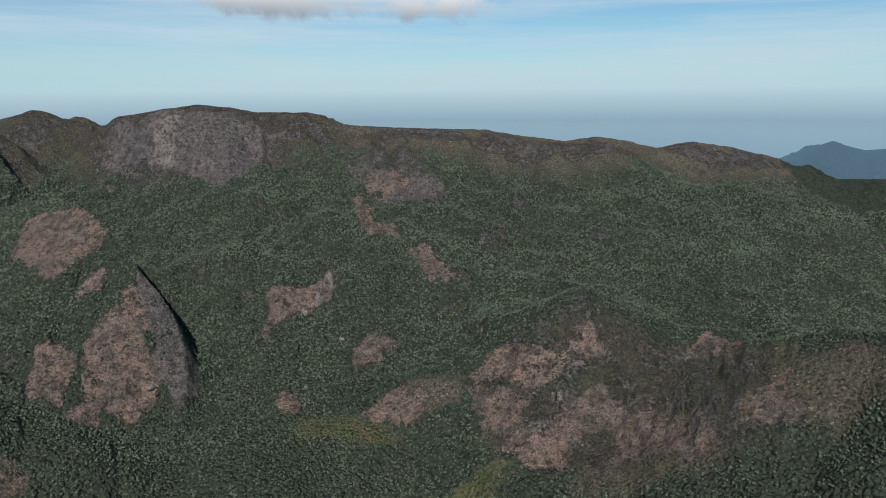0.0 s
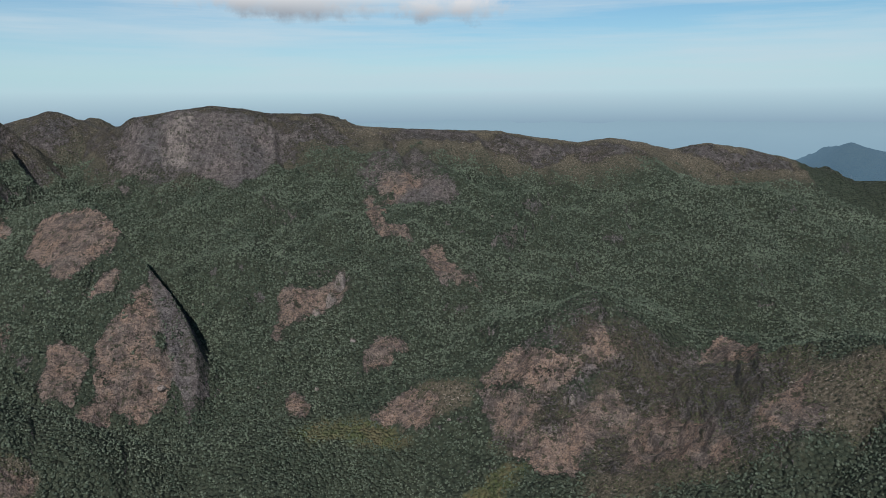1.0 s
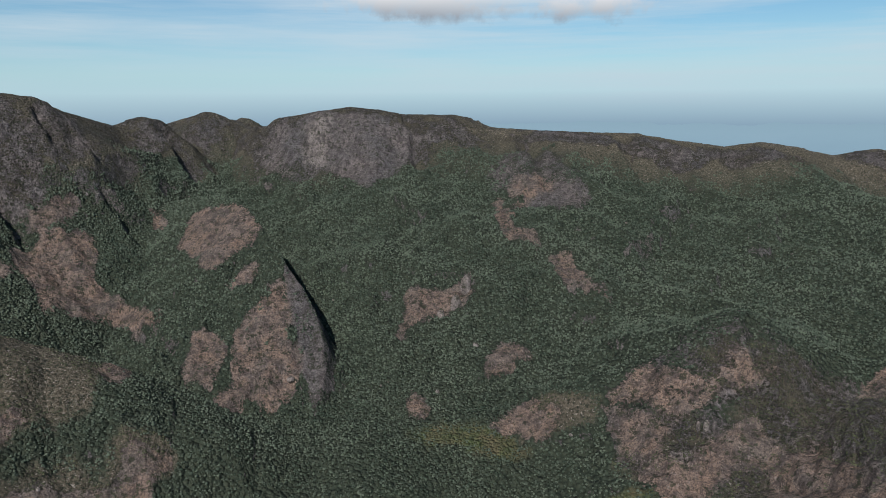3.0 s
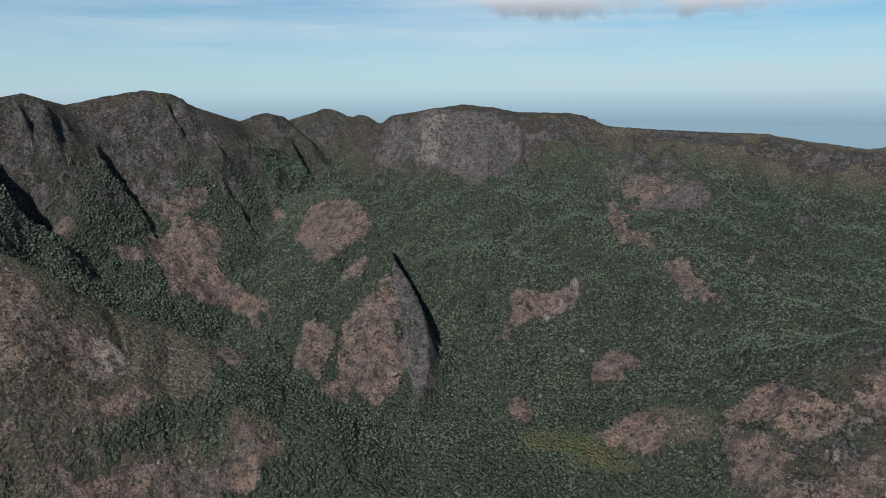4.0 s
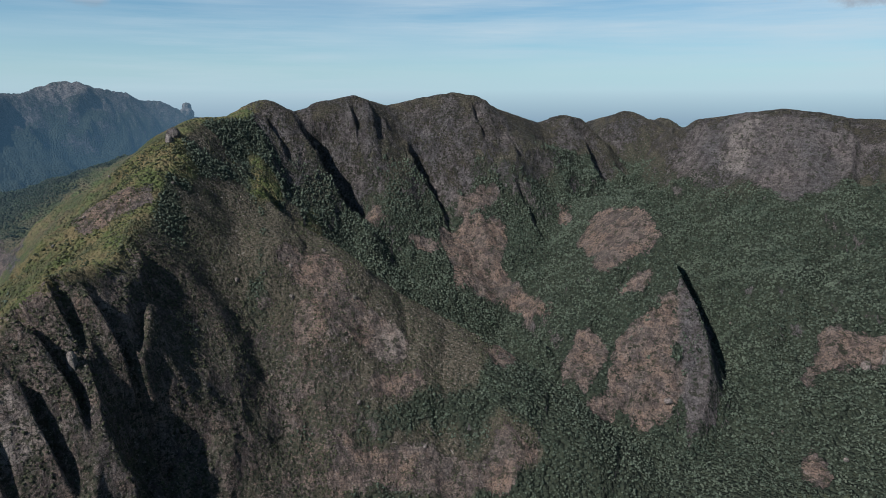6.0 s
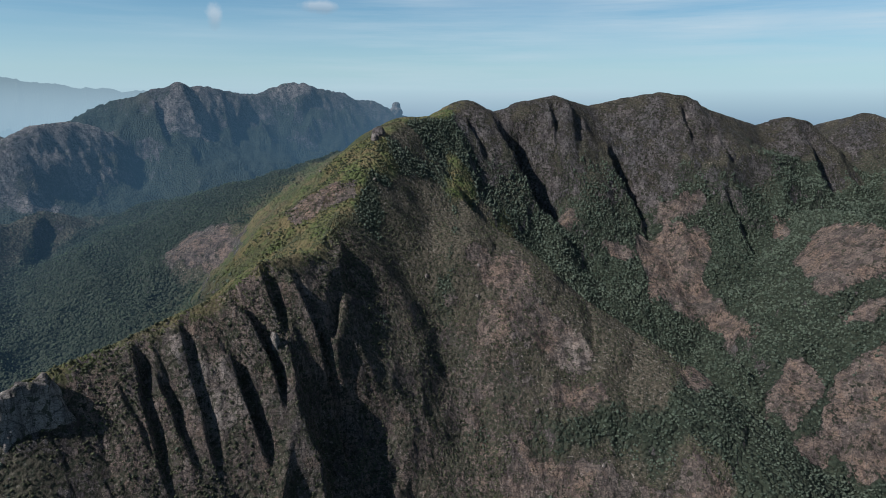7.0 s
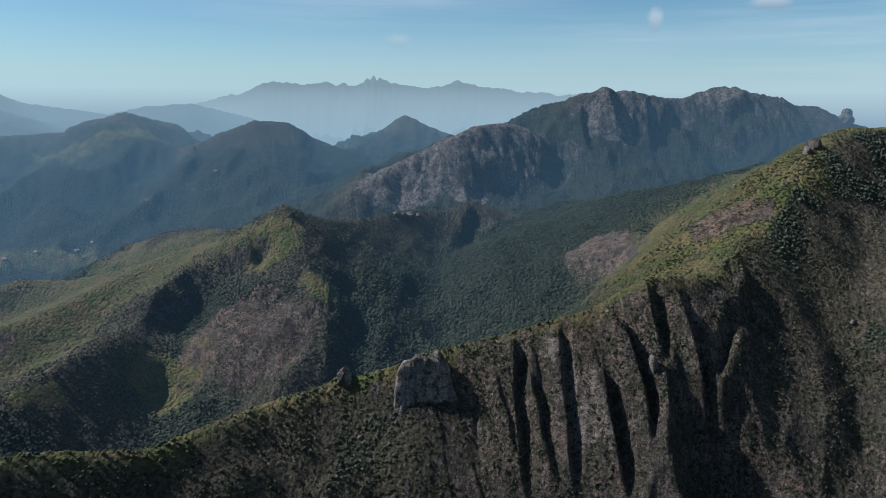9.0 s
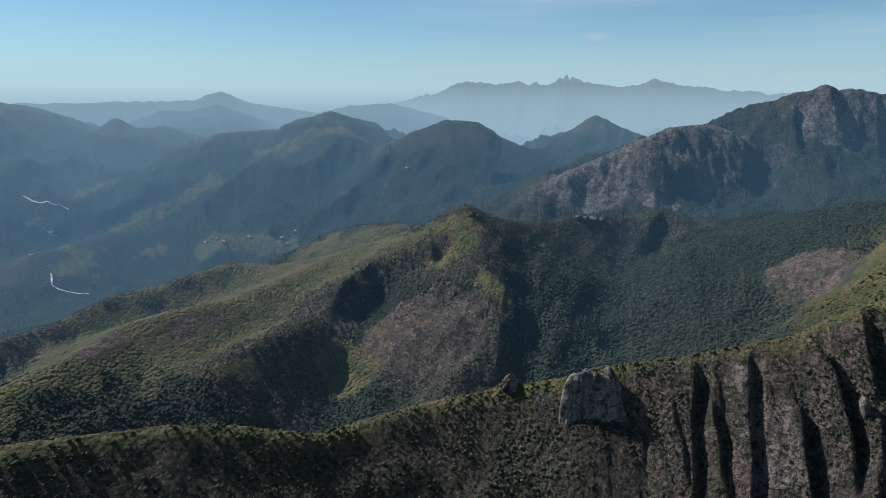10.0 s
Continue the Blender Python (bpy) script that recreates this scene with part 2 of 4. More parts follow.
def fall(d, steep, reach, gentle):
    """How far a flank has dropped at d metres from its crest: steep at first, gentler past reach."""
    over = (d - reach) / 30.0
    bend = 30.0 * np.logaddexp(0, over)
    return steep * (d - bend) + gentle * bend


def crest(px, py, ridge):
    """Height of one ridge's flanks over the plan, with the distance from its crest, the way along it and the side."""
    pts, left, right, radius, ribs = ridge
    best = np.full(px.shape, -1e9)
    dist, along, side = np.full(px.shape, 1e9), np.zeros(px.shape), np.zeros(px.shape)
    gone, length = 0.0, sum(math.dist(a[:2], b[:2]) for a, b in zip(pts, pts[1:]))
    for (ax, ay, az), (bx, by, bz) in zip(pts, pts[1:]):
        ex, ey = bx - ax, by - ay
        size = math.hypot(ex, ey)
        t = np.clip(((px - ax) * ex + (py - ay) * ey) / size ** 2, 0, 1)
        d = np.hypot(px - ax - ex * t, py - ay - ey * t)
        cross = (ex * (py - ay) - ey * (px - ax)) / size
        w = step(-0.9, 0.9, cross / (d + 4.0))
        s = gone + t * size
        dd = np.sqrt(d * d + radius * radius) - radius
        if ribs:
            lean = s + 0.16 * d
            phase = lean / ribs + 1.1 * value_noise(lean / ribs / 2.1, d / 500, 71) + 0.22 * fbm(lean, d * 0.6, 26, 3, 73)
            cell = np.floor(phase)
            part_of = phase - cell
            depth = 0.10 + 1.1 * lattice(cell.astype(np.int64), np.floor(phase * 0).astype(np.int64), 74)
            saw = part_of - step(0.86, 1.0, part_of) * part_of          # out on one side, a sharp step back on the other
            two = value_noise(lean / ribs * 2.6, d / 120, 72)
            rib = depth * (saw - 0.4) + 0.35 * np.exp(-(two / 0.2) ** 2) - 0.25 * np.abs(two)
            dd = np.maximum(dd + w * rib * (0.16 * ribs if ribs < 50 else 15) * step(2, 45, d)
                            * (1 - 0.5 * step(200, 350, d)) * (1 - step(length - 130, length - 20, s)), 0)
        h = az + (bz - az) * t - (w * fall(dd, *left) + (1 - w) * fall(dd, *right))
        m = h > best
        best, dist, along, side = np.where(m, h, best), np.where(m, d, dist), np.where(m, s, along), np.where(m, w, side)
        gone += size
    return best, dist, along, side


def height(px, py):
    """Height of the land, and how far each place is from the nearest crest."""
    r = np.hypot(px, py)
    floor = -585 + 14 * fbm(px, py, 260, 3, 5) + 420 * step(3700, 4950, r)
    k = 10.0
    total, top = np.exp(np.clip((floor + 600) / k, -60, 80)), floor
    near = 400 * total
    for ridge in RIDGES:
        pts = np.array(ridge[0])
        reach = min(1500, (pts[:, 2].max() + 600) / min(ridge[1][2], ridge[2][2]))
        m = ((px > pts[:, 0].min() - reach) & (px < pts[:, 0].max() + reach)
             & (py > pts[:, 1].min() - reach) & (py < pts[:, 1].max() + reach))
        if not m.any():
            continue
        h, d = np.full(px.shape, -1e9), np.full(px.shape, 1e9)
        h[m], d[m], s, w = crest(px[m], py[m], ridge)
        weight = np.exp(np.clip((h + 600) / k, -60, 80))
        total = total + weight
        near = near + weight * np.minimum(d, 400)
        top = np.maximum(top, h)
    z, near = k * np.log(total) - 600, near / total
    z = z + folded(px, py)
    bench = z / 15 + 0.8 * fbm(px, py, 90, 2, 83)
    part_of = bench - np.floor(bench)
    z = z + 9 * (step(0.15, 0.55, part_of) - part_of) * (1 - step(0.5, 1.1, np.hypot((px - 270) / 330, (py - 930) / 190)))
    calm = step(10, 170, near)
    rough = (16 + 22 * np.maximum(step(1050, 1350, py), step(-1750, -1950, px))) * (fbm(px, py, 250, 2, 11, True) - 0.1) * calm + 10 * fbm(px, py, 75, 2, 21, True) * (0.12 + 0.88 * calm)
    rough = rough + 8 * fbm(px, py, 48, 3, 26, True) * step(20, 80, near) * np.maximum(step(800, 1000, py), step(-1750, -1950, px))
    crags = np.maximum(1 - step(0.6, 1.1, np.hypot((px + 1260) / 300, (py - 1150) / 560)), step(-2150, -2350, px) * step(-500, -200, py))
    rough = rough + 7 * fbm(px, py, 42, 4, 27, True) * crags * np.maximum(step(6, 60, near), 0.55 * (px < -2300))
    far = step(3500, 4500, r)
    return z + rough * (1 - 0.6 * far) + 3.4 * fbm(px, py, 21, 3, 31) * (0.35 + 0.65 * calm), near


MAIN_EAST = [(1248, 1932, -232), (1168, 2038, -242), (1048, 2104, -230), (952, 2094, -170), (870, 2108, -150), (760, 2118, -134), (646, 2104, -152), (536, 2082, -126), (456, 2070, -114), (364, 2068, -128), (238, 2086, -112), (128, 2096, -94), (-58, 2080, -88), (-226, 2068, -80), (-300, 2058, -80)]
MAIN_WEST = [(-300, 2058, -80), (-402, 2040, -38), (-548, 2028, -36), (-622, 2006, -22), (-694, 1982, -14), (-770, 1954, -24), (-900, 1952, -44), (-1024, 2004, -80), (-1108, 2016, -48), (-1160, 1986, -26), (-1286, 1996, -58)]
DOMES = [(-1172, 1808, -100), (-1174, 1746, -42), (-1186, 1700, -34), (-1232, 1640, -56), (-1218, 1458, -16), (-1232, 1378, 18), (-1270, 1340, 26), (-1328, 1280, 12), (-1370, 1202, -8), (-1332, 1074, 18), (-1350, 1014, 6), (-1368, 932, -22), (-1346, 854, 4)]
NEAR_UPPER = [(-1370, 870, 2), (-1292, 762, -24), (-1252, 660, -24), (-1160, 572, -52), (-1060, 498, -100), (-960, 422, -162)]
CLIFF = [(-960, 422, -162), (-874, 360, -182), (-834, 278, -182), (-812, 232, -208), (-790, 166, -222), (-774, 108, -238), (-758, 56, -248), (-744, 22, -254), (-732, -64, -286)]
NEAR_WEST = [(-732, -64, -286), (-674, -132, -288), (-572, -196, -288), (-524, -236, -264), (-470, -272, -246), (-418, -306, -236), (-368, -330, -226), (-250, -380, -250), (-60, -420, -300)]
BUTTRESS = [(-894, 398, -182), (-828, 378, -234), (-764, 344, -284), (-730, 286, -322), (-658, 246, -392)]
SPUR = [(-1324, 848, -26), (-1246, 782, -74), (-1148, 712, -120), (-1078, 670, -150), (-1028, 680, -180), (-966, 722, -216), (-896, 752, -260), (-832, 786, -304), (-754, 826, -340), (-682, 854, -370), (-584, 882, -412), (-488, 898, -464)]
SHADE = [(-1370, 926, -22), (-1282, 914, -106), (-1200, 912, -172), (-1140, 912, -218), (-1084, 920, -246)]
RIB = [(-1302, 1338, -12), (-1252, 1186, -142), (-1190, 1166, -202), (-1114, 1144, -268), (-1068, 1120, -322)]
SLAB = [(-1070, 1352, -190), (-1008, 1312, -244), (-936, 1266, -280), (-878, 1236, -338), (-816, 1182, -410)]
KNOB = [(-992, 1460, -236), (-860, 1420, -206), (-778, 1376, -196), (-680, 1308, -210), (-600, 1240, -262), (-549, 1191, -294), (-513, 1170, -326), (-476, 1141, -362), (-445, 1101, -398), (-427, 1060, -433), (-416, 1021, -463)]
OUTCROP = [(-264, 1584, -384), (-280, 1550, -384), (-338, 1486, -440), (-406, 1406, -496)]
HUMP = [(734, 1074, -432), (640, 1108, -416), (528, 1122, -400), (404, 1130, -386), (302, 1120, -350), (238, 1116, -316), (166, 1108, -362), (98, 1086, -398), (12, 1060, -432), (-44, 1050, -466), (-118, 1034, -498)]
REDHILL = [(572, 758, -250), (538, 794, -284), (508, 826, -332), (466, 862, -386), (426, 882, -438)]
MOUND = [(-52, 988, -546), (-80, 1006, -524), (-186, 1002, -500), (-304, 952, -484)]
MID = [(-1790, 200, -310), (-1820, 124, -286), (-1818, 44, -252), (-1816, 4, -242), (-1780, -58, -262), (-1710, -130, -250), (-1616, -192, -248), (-1518, -258, -248), (-1430, -308, -230), (-1404, -326, -212), (-1386, -348, -196), (-1382, -384, -222), (-1384, -456, -254), (-1374, -648, -326), (-1356, -818, -364), (-1342, -920, -360), (-1212, -988, -386), (-1114, -1052, -400), (-980, -1060, -422), (-874, -1074, -418)]
SPURA = [(-1430, -308, -230), (-1320, -294, -270), (-1250, -252, -318), (-1184, -224, -360), (-1112, -220, -398), (-1040, -242, -420)]
SPURB = [(-1384, -456, -254), (-1296, -480, -294), (-1190, -526, -332), (-1094, -530, -356), (-992, -556, -374), (-880, -582, -388)]
MID_FRONT = [(-1338, -570, -292), (-1202, -656, -330), (-1070, -698, -352), (-964, -740, -348), (-872, -758, -350), (-768, -744, -362), (-646, -744, -368)]
OLIVE = [(-1632, -538, -300), (-1636, -650, -296), (-1628, -728, -308), (-1600, -816, -350), (-1534, -914, -402)]
VALLEY = [(-2854, -1542, -92), (-2564, -1624, -216), (-2234, -1798, -320), (-2118, -1776, -354), (-1844, -1794, -430), (-1620, -1828, -456), (-1520, -1842, -468)]
MASSIF = [(-2862, 1424, -74), (-2854, 1290, -50), (-2852, 1270, -14), (-2854, 1236, 0), (-2844, 1154, 2), (-2822, 1096, 30), (-2810, 1008, 42), (-2794, 922, 64), (-2790, 858, 70), (-2786, 794, 54), (-2760, 732, 24), (-2750, 684, 20), (-2724, 612, 34), (-2694, 554, 44), (-2660, 500, 52), (-2646, 460, 48), (-2628, 438, 58), (-2612, 410, 62), (-2616, 368, 34), (-2620, 326, 16), (-2666, 216, -20), (-2688, 124, -52), (-2708, 60, -90)]
DOMEW = [(-2526, 228, -186), (-2488, 194, -130), (-2448, 166, -96), (-2428, 144, -80), (-2408, 116, -70), (-2378, 76, -62), (-2348, 32, -62), (-2304, -20, -68), (-2282, -48, -80), (-2240, -80, -96), (-2212, -150, -128), (-2140, -232, -168), (-2068, -292, -198), (-2020, -326, -232), (-1974, -346, -282)]
BLUE1 = [(-3256, -174, -154), (-3244, -272, -118), (-3224, -408, -58), (-3200, -540, -148), (-3168, -674, -206)]
BLUE2 = [(-2922, -622, -196), (-2834, -746, -136), (-2804, -836, -78), (-2762, -946, -72), (-2716, -1054, -114), (-2684, -1170, -166)]
BLUE3 = [(-3024, -1338, -180), (-2964, -1454, -86), (-2892, -1578, -46), (-2836, -1666, -74), (-2754, -1752, -124), (-2580, -1932, -138), (-2464, -1992, -184)]
BLUE4 = [(-2744, -2278, -216), (-2662, -2366, -120), (-2582, -2446, -132), (-2514, -2510, -84), (-2432, -2584, -140), (-2288, -2640, -234)]
BLUE5 = [(-2588, -2712, -184), (-2512, -2780, -102), (-2388, -2878, -34), (-2282, -2956, -8), (-2146, -3050, 16), (-1938, -3176, -32)]
BLUE6 = [(-3450, -2360, -146), (-3376, -2458, -74), (-3290, -2564, -26), (-3200, -2668, -60), (-3098, -2778, -56), (-3014, -2864, -124)]
FAR1 = [(-4188, -1556, -96), (-4054, -1850, -16), (-3938, -2068, -34), (-3828, -2250, -80), (-3694, -2700, -12), (-3610, -2804, 48), (-3522, -2908, -6), (-3190, -3248, -14), (-2922, -3476, -24), (-2748, -3606, -20), (-2434, -3814, -26)]
FAR2 = [(-4838, 698, 36), (-4850, 164, 66), (-4810, -174, 104), (-4800, -314, 136), (-4776, -520, 82), (-4756, -646, 112), (-4736, -758, 122), (-4728, -802, 136), (-4720, -836, 158), (-4718, -852, 136), (-4714, -872, 174), (-4708, -892, 144), (-4702, -918, 154), (-4698, -942, 130), (-4678, -1024, 108), (-4668, -1062, 126), (-4654, -1114, 104), (-4638, -1170, 130), (-4584, -1350, 110), (-4534, -1494, 128), (-4494, -1600, 98), (-4464, -1670, 54), (-4390, -1860, 16), (-4290, -2080, -50), (-4180, -2290, -150)]
EAST = [(1982, 2638, -258), (1802, 2704, -202), (1726, 2696, -204), (1666, 2732, -212), (1570, 2788, -180), (1496, 2830, -238), (1436, 2860, -306)]
# crest, flank on its left, flank on its right (steepness, metres, steepness beyond), rounding, ribs
RIDGES = [
    (MAIN_EAST, (0.62, 130, 0.40), (0.5, 150, 0.3), 30, 0), (MAIN_WEST, (1.35, 140, 0.40), (0.5, 150, 0.3), 40, 0),
    (DOMES, (1.4, 190, 0.6), (0.6, 150, 0.3), 30, 0), (NEAR_UPPER, (1.2, 300, 0.9), (0.66, 150, 1.1), 25, 0),
    (CLIFF, (1.4, 320, 0.9), (0.60, 60, 1.1), 4, 40), (NEAR_WEST, (0.95, 250, 0.75), (0.7, 60, 1.0), 5, 0),
    (BUTTRESS, (3.0, 130, 0.9), (0.9, 120, 0.9), 4, 0), (SPUR, (1.3, 130, 0.7), (0.16, 100, 0.95), 12, 0), (SHADE, (1.9, 110, 0.6), (0.6, 100, 0.6), 6, 0),
    (RIB, (1.8, 80, 0.6), (0.6, 90, 0.6), 6, 0), (SLAB, (1.9, 80, 0.6), (0.8, 120, 0.7), 12, 0),
    (KNOB, (2.6, 150, 0.5), (0.85, 140, 0.6), 5, 18), (OUTCROP, (1.3, 70, 0.5), (1.2, 60, 0.5), 6, 0),
    (HUMP, (0.85, 190, 0.5), (0.5, 100, 0.4), 16, 0), (REDHILL, (0.7, 150, 0.6), (0.4, 150, 0.4), 16, 0),
    (MOUND, (0.3, 90, 0.5), (0.25, 90, 0.4), 30, 0), (MID, (0.9, 120, 0.68), (0.6, 150, 0.45), 10, 0),
    (SPURA, (0.95, 130, 0.6), (0.6, 110, 0.6), 10, 0), (SPURB, (0.95, 130, 0.6), (0.5, 110, 0.55), 10, 0),
    (MID_FRONT, (0.7, 100, 0.55), (0.5, 100, 0.5), 10, 0), (OLIVE, (0.5, 100, 0.45), (0.5, 100, 0.45), 20, 0),
    (VALLEY, (0.45, 100, 0.4), (0.45, 100, 0.4), 12, 0), (MASSIF, (1.25, 190, 0.45), (0.5, 150, 0.35), 6, 70), (DOMEW, (1.35, 150, 0.45), (0.6, 120, 0.4), 14, 60), (BLUE1, (0.7, 120, 0.45), (0.6, 120, 0.4), 16, 0),
    (BLUE2, (0.85, 130, 0.42), (0.6, 120, 0.4), 30, 0), (BLUE3, (0.55, 150, 0.40), (0.6, 120, 0.4), 30, 0),
    (BLUE4, (0.8, 120, 0.4), (0.6, 120, 0.4), 25, 0), (BLUE5, (0.5, 120, 0.4), (0.5, 120, 0.4), 25, 0),
    (BLUE6, (0.6, 120, 0.3), (0.5, 120, 0.3), 20, 0), (FAR1, (0.6, 150, 0.5), (0.3, 120, 0.5), 15, 0),
    (EAST, (0.9, 130, 0.5), (0.6, 120, 0.4), 25, 0),
]

# lesser ribs and clefts on the flanks: line down the slope, rise of its edge, drop on its shaded side, widths
FOLDS = {
    "dome_shade": ([(-1323, 900), (-1272, 894), (-1229, 902), (-1193, 916), (-1120, 913)], 16, 66, 70, 36, 140),
    "dome_rib": ([(-1252, 1171), (-1193, 1142), (-1162, 1150), (-1098, 1140), (-1045, 1108)], 10, 34, 40, 16, 60),
    "saddle_rib": ([(-1168, 1696), (-1126, 1689), (-1077, 1674), (-998, 1602)], 16, 46, 50, 24, 100),
    "slab_rib": ([(-1050, 1317), (-1021, 1315), (-984, 1306), (-896, 1254)], 7, 20, 40, 12, 45),
    "stream": ([(-808, 1046), (-732, 1011), (-674, 984), (-632, 967)], 8, 22, 40, 14, 45),
    "summit_left": ([(-1294, 814), (-1263, 819), (-1240, 823), (-1205, 806)], 6, 12, 25, 10, 30),
    "summit_right": ([(-1318, 1047), (-1258, 1024), (-1225, 1001)], 5, 14, 40, 10, 40),
    "face_1": ([(-1218, 1350), (-1156, 1324), (-1133, 1305)], 6, 16, 30, 9, 35),
    "face_2": ([(-1128, 1391), (-1069, 1367)], 6, 16, 40, 9, 40),
    "face_3": ([(-1309, 1111), (-1245, 1067), (-1208, 1050)], 5, 10, 40, 9, 30),
    "spur_gully": ([(-1156, 679), (-1103, 686), (-1066, 695), (-973, 694)], 6, 10, 30, 14, 50),
    "west_bowl": ([(-1348, -346), (-1300, -419), (-1251, -496), (-1170, -539), (-1133, -593), (-1021, -627)], 10, 22, 90, 46, 130),
    "west_slab": ([(-1286, -247), (-1244, -206), (-1174, -199), (-1093, -213)], 6, 22, 60, 40, 110),
    "west_crag": ([(-1798, -1), (-1750, -14), (-1689, -25)], 10, 18, 50, 26, 80),
    "main_left": ([(-1017, 1975), (-906, 1854), (-840, 1792)], 8, 20, 60, 20, 70),
    "main_mid": ([(-567, 2009), (-514, 1947), (-456, 1799)], 8, 16, 60, 20, 70),
    "main_east": ([(-224, 2005), (-145, 1834), (-91, 1680)], 10, 18, 70, 22, 80),
    "main_far": ([(52, 2050), (96, 1923), (167, 1834)], 10, 18, 70, 22, 80),
    "wood_1": ([(-306, 1708), (-246, 1507), (-203, 1342)], 10, 20, 80, 40, 110),
    "wood_2": ([(232, 1889), (141, 1660), (69, 1530), (-5, 1373)], 10, 24, 90, 40, 110),
    "wood_3": ([(437, 1812), (374, 1633), (277, 1504)], 10, 24, 90, 40, 110),
    "wood_4": ([(-468, 1667), (-447, 1486), (-422, 1309), (-412, 1201)], 8, 18, 80, 40, 110),
    "hump_ledge": ([(353, 834), (315, 918), (258, 959), (228, 966)], 4, 10, 40, 5, 30),
    "hump_brow": ([(334, 798), (308, 832), (270, 860), (233, 911)], 4, 12, 40, 6, 40),
    "hump_cleft": ([(233, 1107), (238, 1057), (242, 1007)], 5, 10, 50, 8, 50),
    "hump_gully": ([(342, 1174), (399, 1115), (379, 943), (355, 840), (344, 776)], 4, 8, 60, 16, 60),
    "massif_1": ([(-2724, 671), (-2601, 603), (-2475, 538)], 8, 20, 60, 24, 80),
    "massif_2": ([(-2595, 422), (-2541, 456), (-2460, 484)], 8, 26, 60, 24, 70),
    "massif_3": ([(-2428, 187), (-2326, 190), (-2247, 168)], 14, 32, 90, 50, 150),
    "massif_4": ([(-2785, 965), (-2700, 871), (-2626, 762)], 10, 26, 60, 20, 80),
    "massif_5": ([(-2568, 326), (-2457, 335), (-2379, 346)], 8, 24, 40, 14, 60),
    "massif_6": ([(-2670, 571), (-2608, 572), (-2544, 571)], 8, 24, 40, 14, 60),
    "recess_top": ([(-883, 397), (-822, 353), (-761, 334)], 3, 16, 20, 12, 28),
    "recess": ([(-781, 290), (-734, 286), (-698, 288), (-660, 294), (-600, 304), (-540, 312)], 4, 84, 20, 32, 170),
    "pillar_1": ([(-772, 125), (-735, 128), (-670, 141)], 10, 14, 34, 6, 20),
    "pillar_2": ([(-786, 171), (-753, 178), (-708, 184), (-667, 190)], 8, 13, 26, 5, 18),
    "pillar_3": ([(-806, 226), (-777, 252), (-750, 264), (-707, 271)], 14, 18, 26, 5, 18),
    "pillar_4": ([(-831, 272), (-801, 280), (-770, 288)], 7, 16, 18, 5, 20),
    "pillar_5": ([(-833, 308), (-785, 326), (-743, 339), (-705, 342)], 14, 20, 22, 6, 20),
    "pillar_6": ([(-764, 220), (-717, 232), (-676, 246)], 12, 16, 30, 5, 18),
    "pillar_7": ([(-752, 142), (-716, 154), (-669, 179)], 7, 9, 30, 6, 26),
}


def folded(px, py):
    """What the ribs and clefts add to the land."""
    add = np.zeros(px.shape)
    for pts, rise, drop, before, edge, after in FOLDS.values():
        xs, ys = [p[0] for p in pts], [p[1] for p in pts]
        reach = max(before, after)
        m = (px > min(xs) - reach) & (px < max(xs) + reach) & (py > min(ys) - reach) & (py < max(ys) + reach)
        if not m.any():
            continue
        qx, qy = px[m], py[m]
        best, across, way = np.full(qx.shape, 1e9), np.zeros(qx.shape), np.zeros(qx.shape)
        gone = 0.0
        for (ax, ay), (bx, by) in zip(pts, pts[1:]):
            ex, ey = bx - ax, by - ay
            size = math.hypot(ex, ey)
            t = ((qx - ax) * ex + (qy - ay) * ey) / size ** 2
            u = np.clip(t, 0, 1)
            d = np.hypot(qx - ax - ex * u, qy - ay - ey * u)
            side = np.sign(ex * (qy - ay) - ey * (qx - ax))
            k = d < best
            best, across, way = np.where(k, d, best), np.where(k, side * d, across), np.where(k, gone + u * size, way)
            gone += size
        across = across + 0.5 * edge * fbm(qx, qy, 30, 3, 15)
        up = rise * step(-before, 0, across) * (across <= 0)
        down = (rise - (rise + drop) * np.clip(across / edge, 0, 1)) * (across > 0) * (across <= edge)
        back = -drop * (1 - step(edge, after, across)) * (across > edge)
        add[m] += (up + down + back) * step(0, 0.12, way / gone) * (1 - step(0.55, 1, way / gone))
    return add


# bare and grassy places: middle, half sizes across and along, turn
ROCKY = [(-534, 1231, 27, 110, 23), (-463, 1100, 24, 97, 23), (-424, 1030, 13, 54, 22), (-1225, 1221, 125, 34, 46), (-1154, 1231, 81, 42, 44), (-1267, 1011, 78, 36, 53), (-1135, 1389, 57, 68, 40), (-1313, 929, 38, 88, 56), (-1273, 838, 60, 62, 59), (-1210, 840, 35, 54, 58), (-142, 1826, 120, 116, 4), (-735, 1859, 172, 90, 21), (-575, 1823, 62, 58, 17), (-423, 1975, 149, 38, 12), (190, 2015, 166, 42, -5), (414, 1985, 133, 50, -11), (766, 2057, 126, 44, -20), (904, 2022, 82, 56, -24), (-1130, 1919, 91, 26, 30), (-1234, 1252, 155, 54, 45), (-1158, 1277, 83, 40, 43), (-1280, 1065, 73, 36, 51), (-1132, 1669, 48, 76, 35), (-1114, 1952, 63, 28, 30), (-56, 2027, 183, 44, 1)]
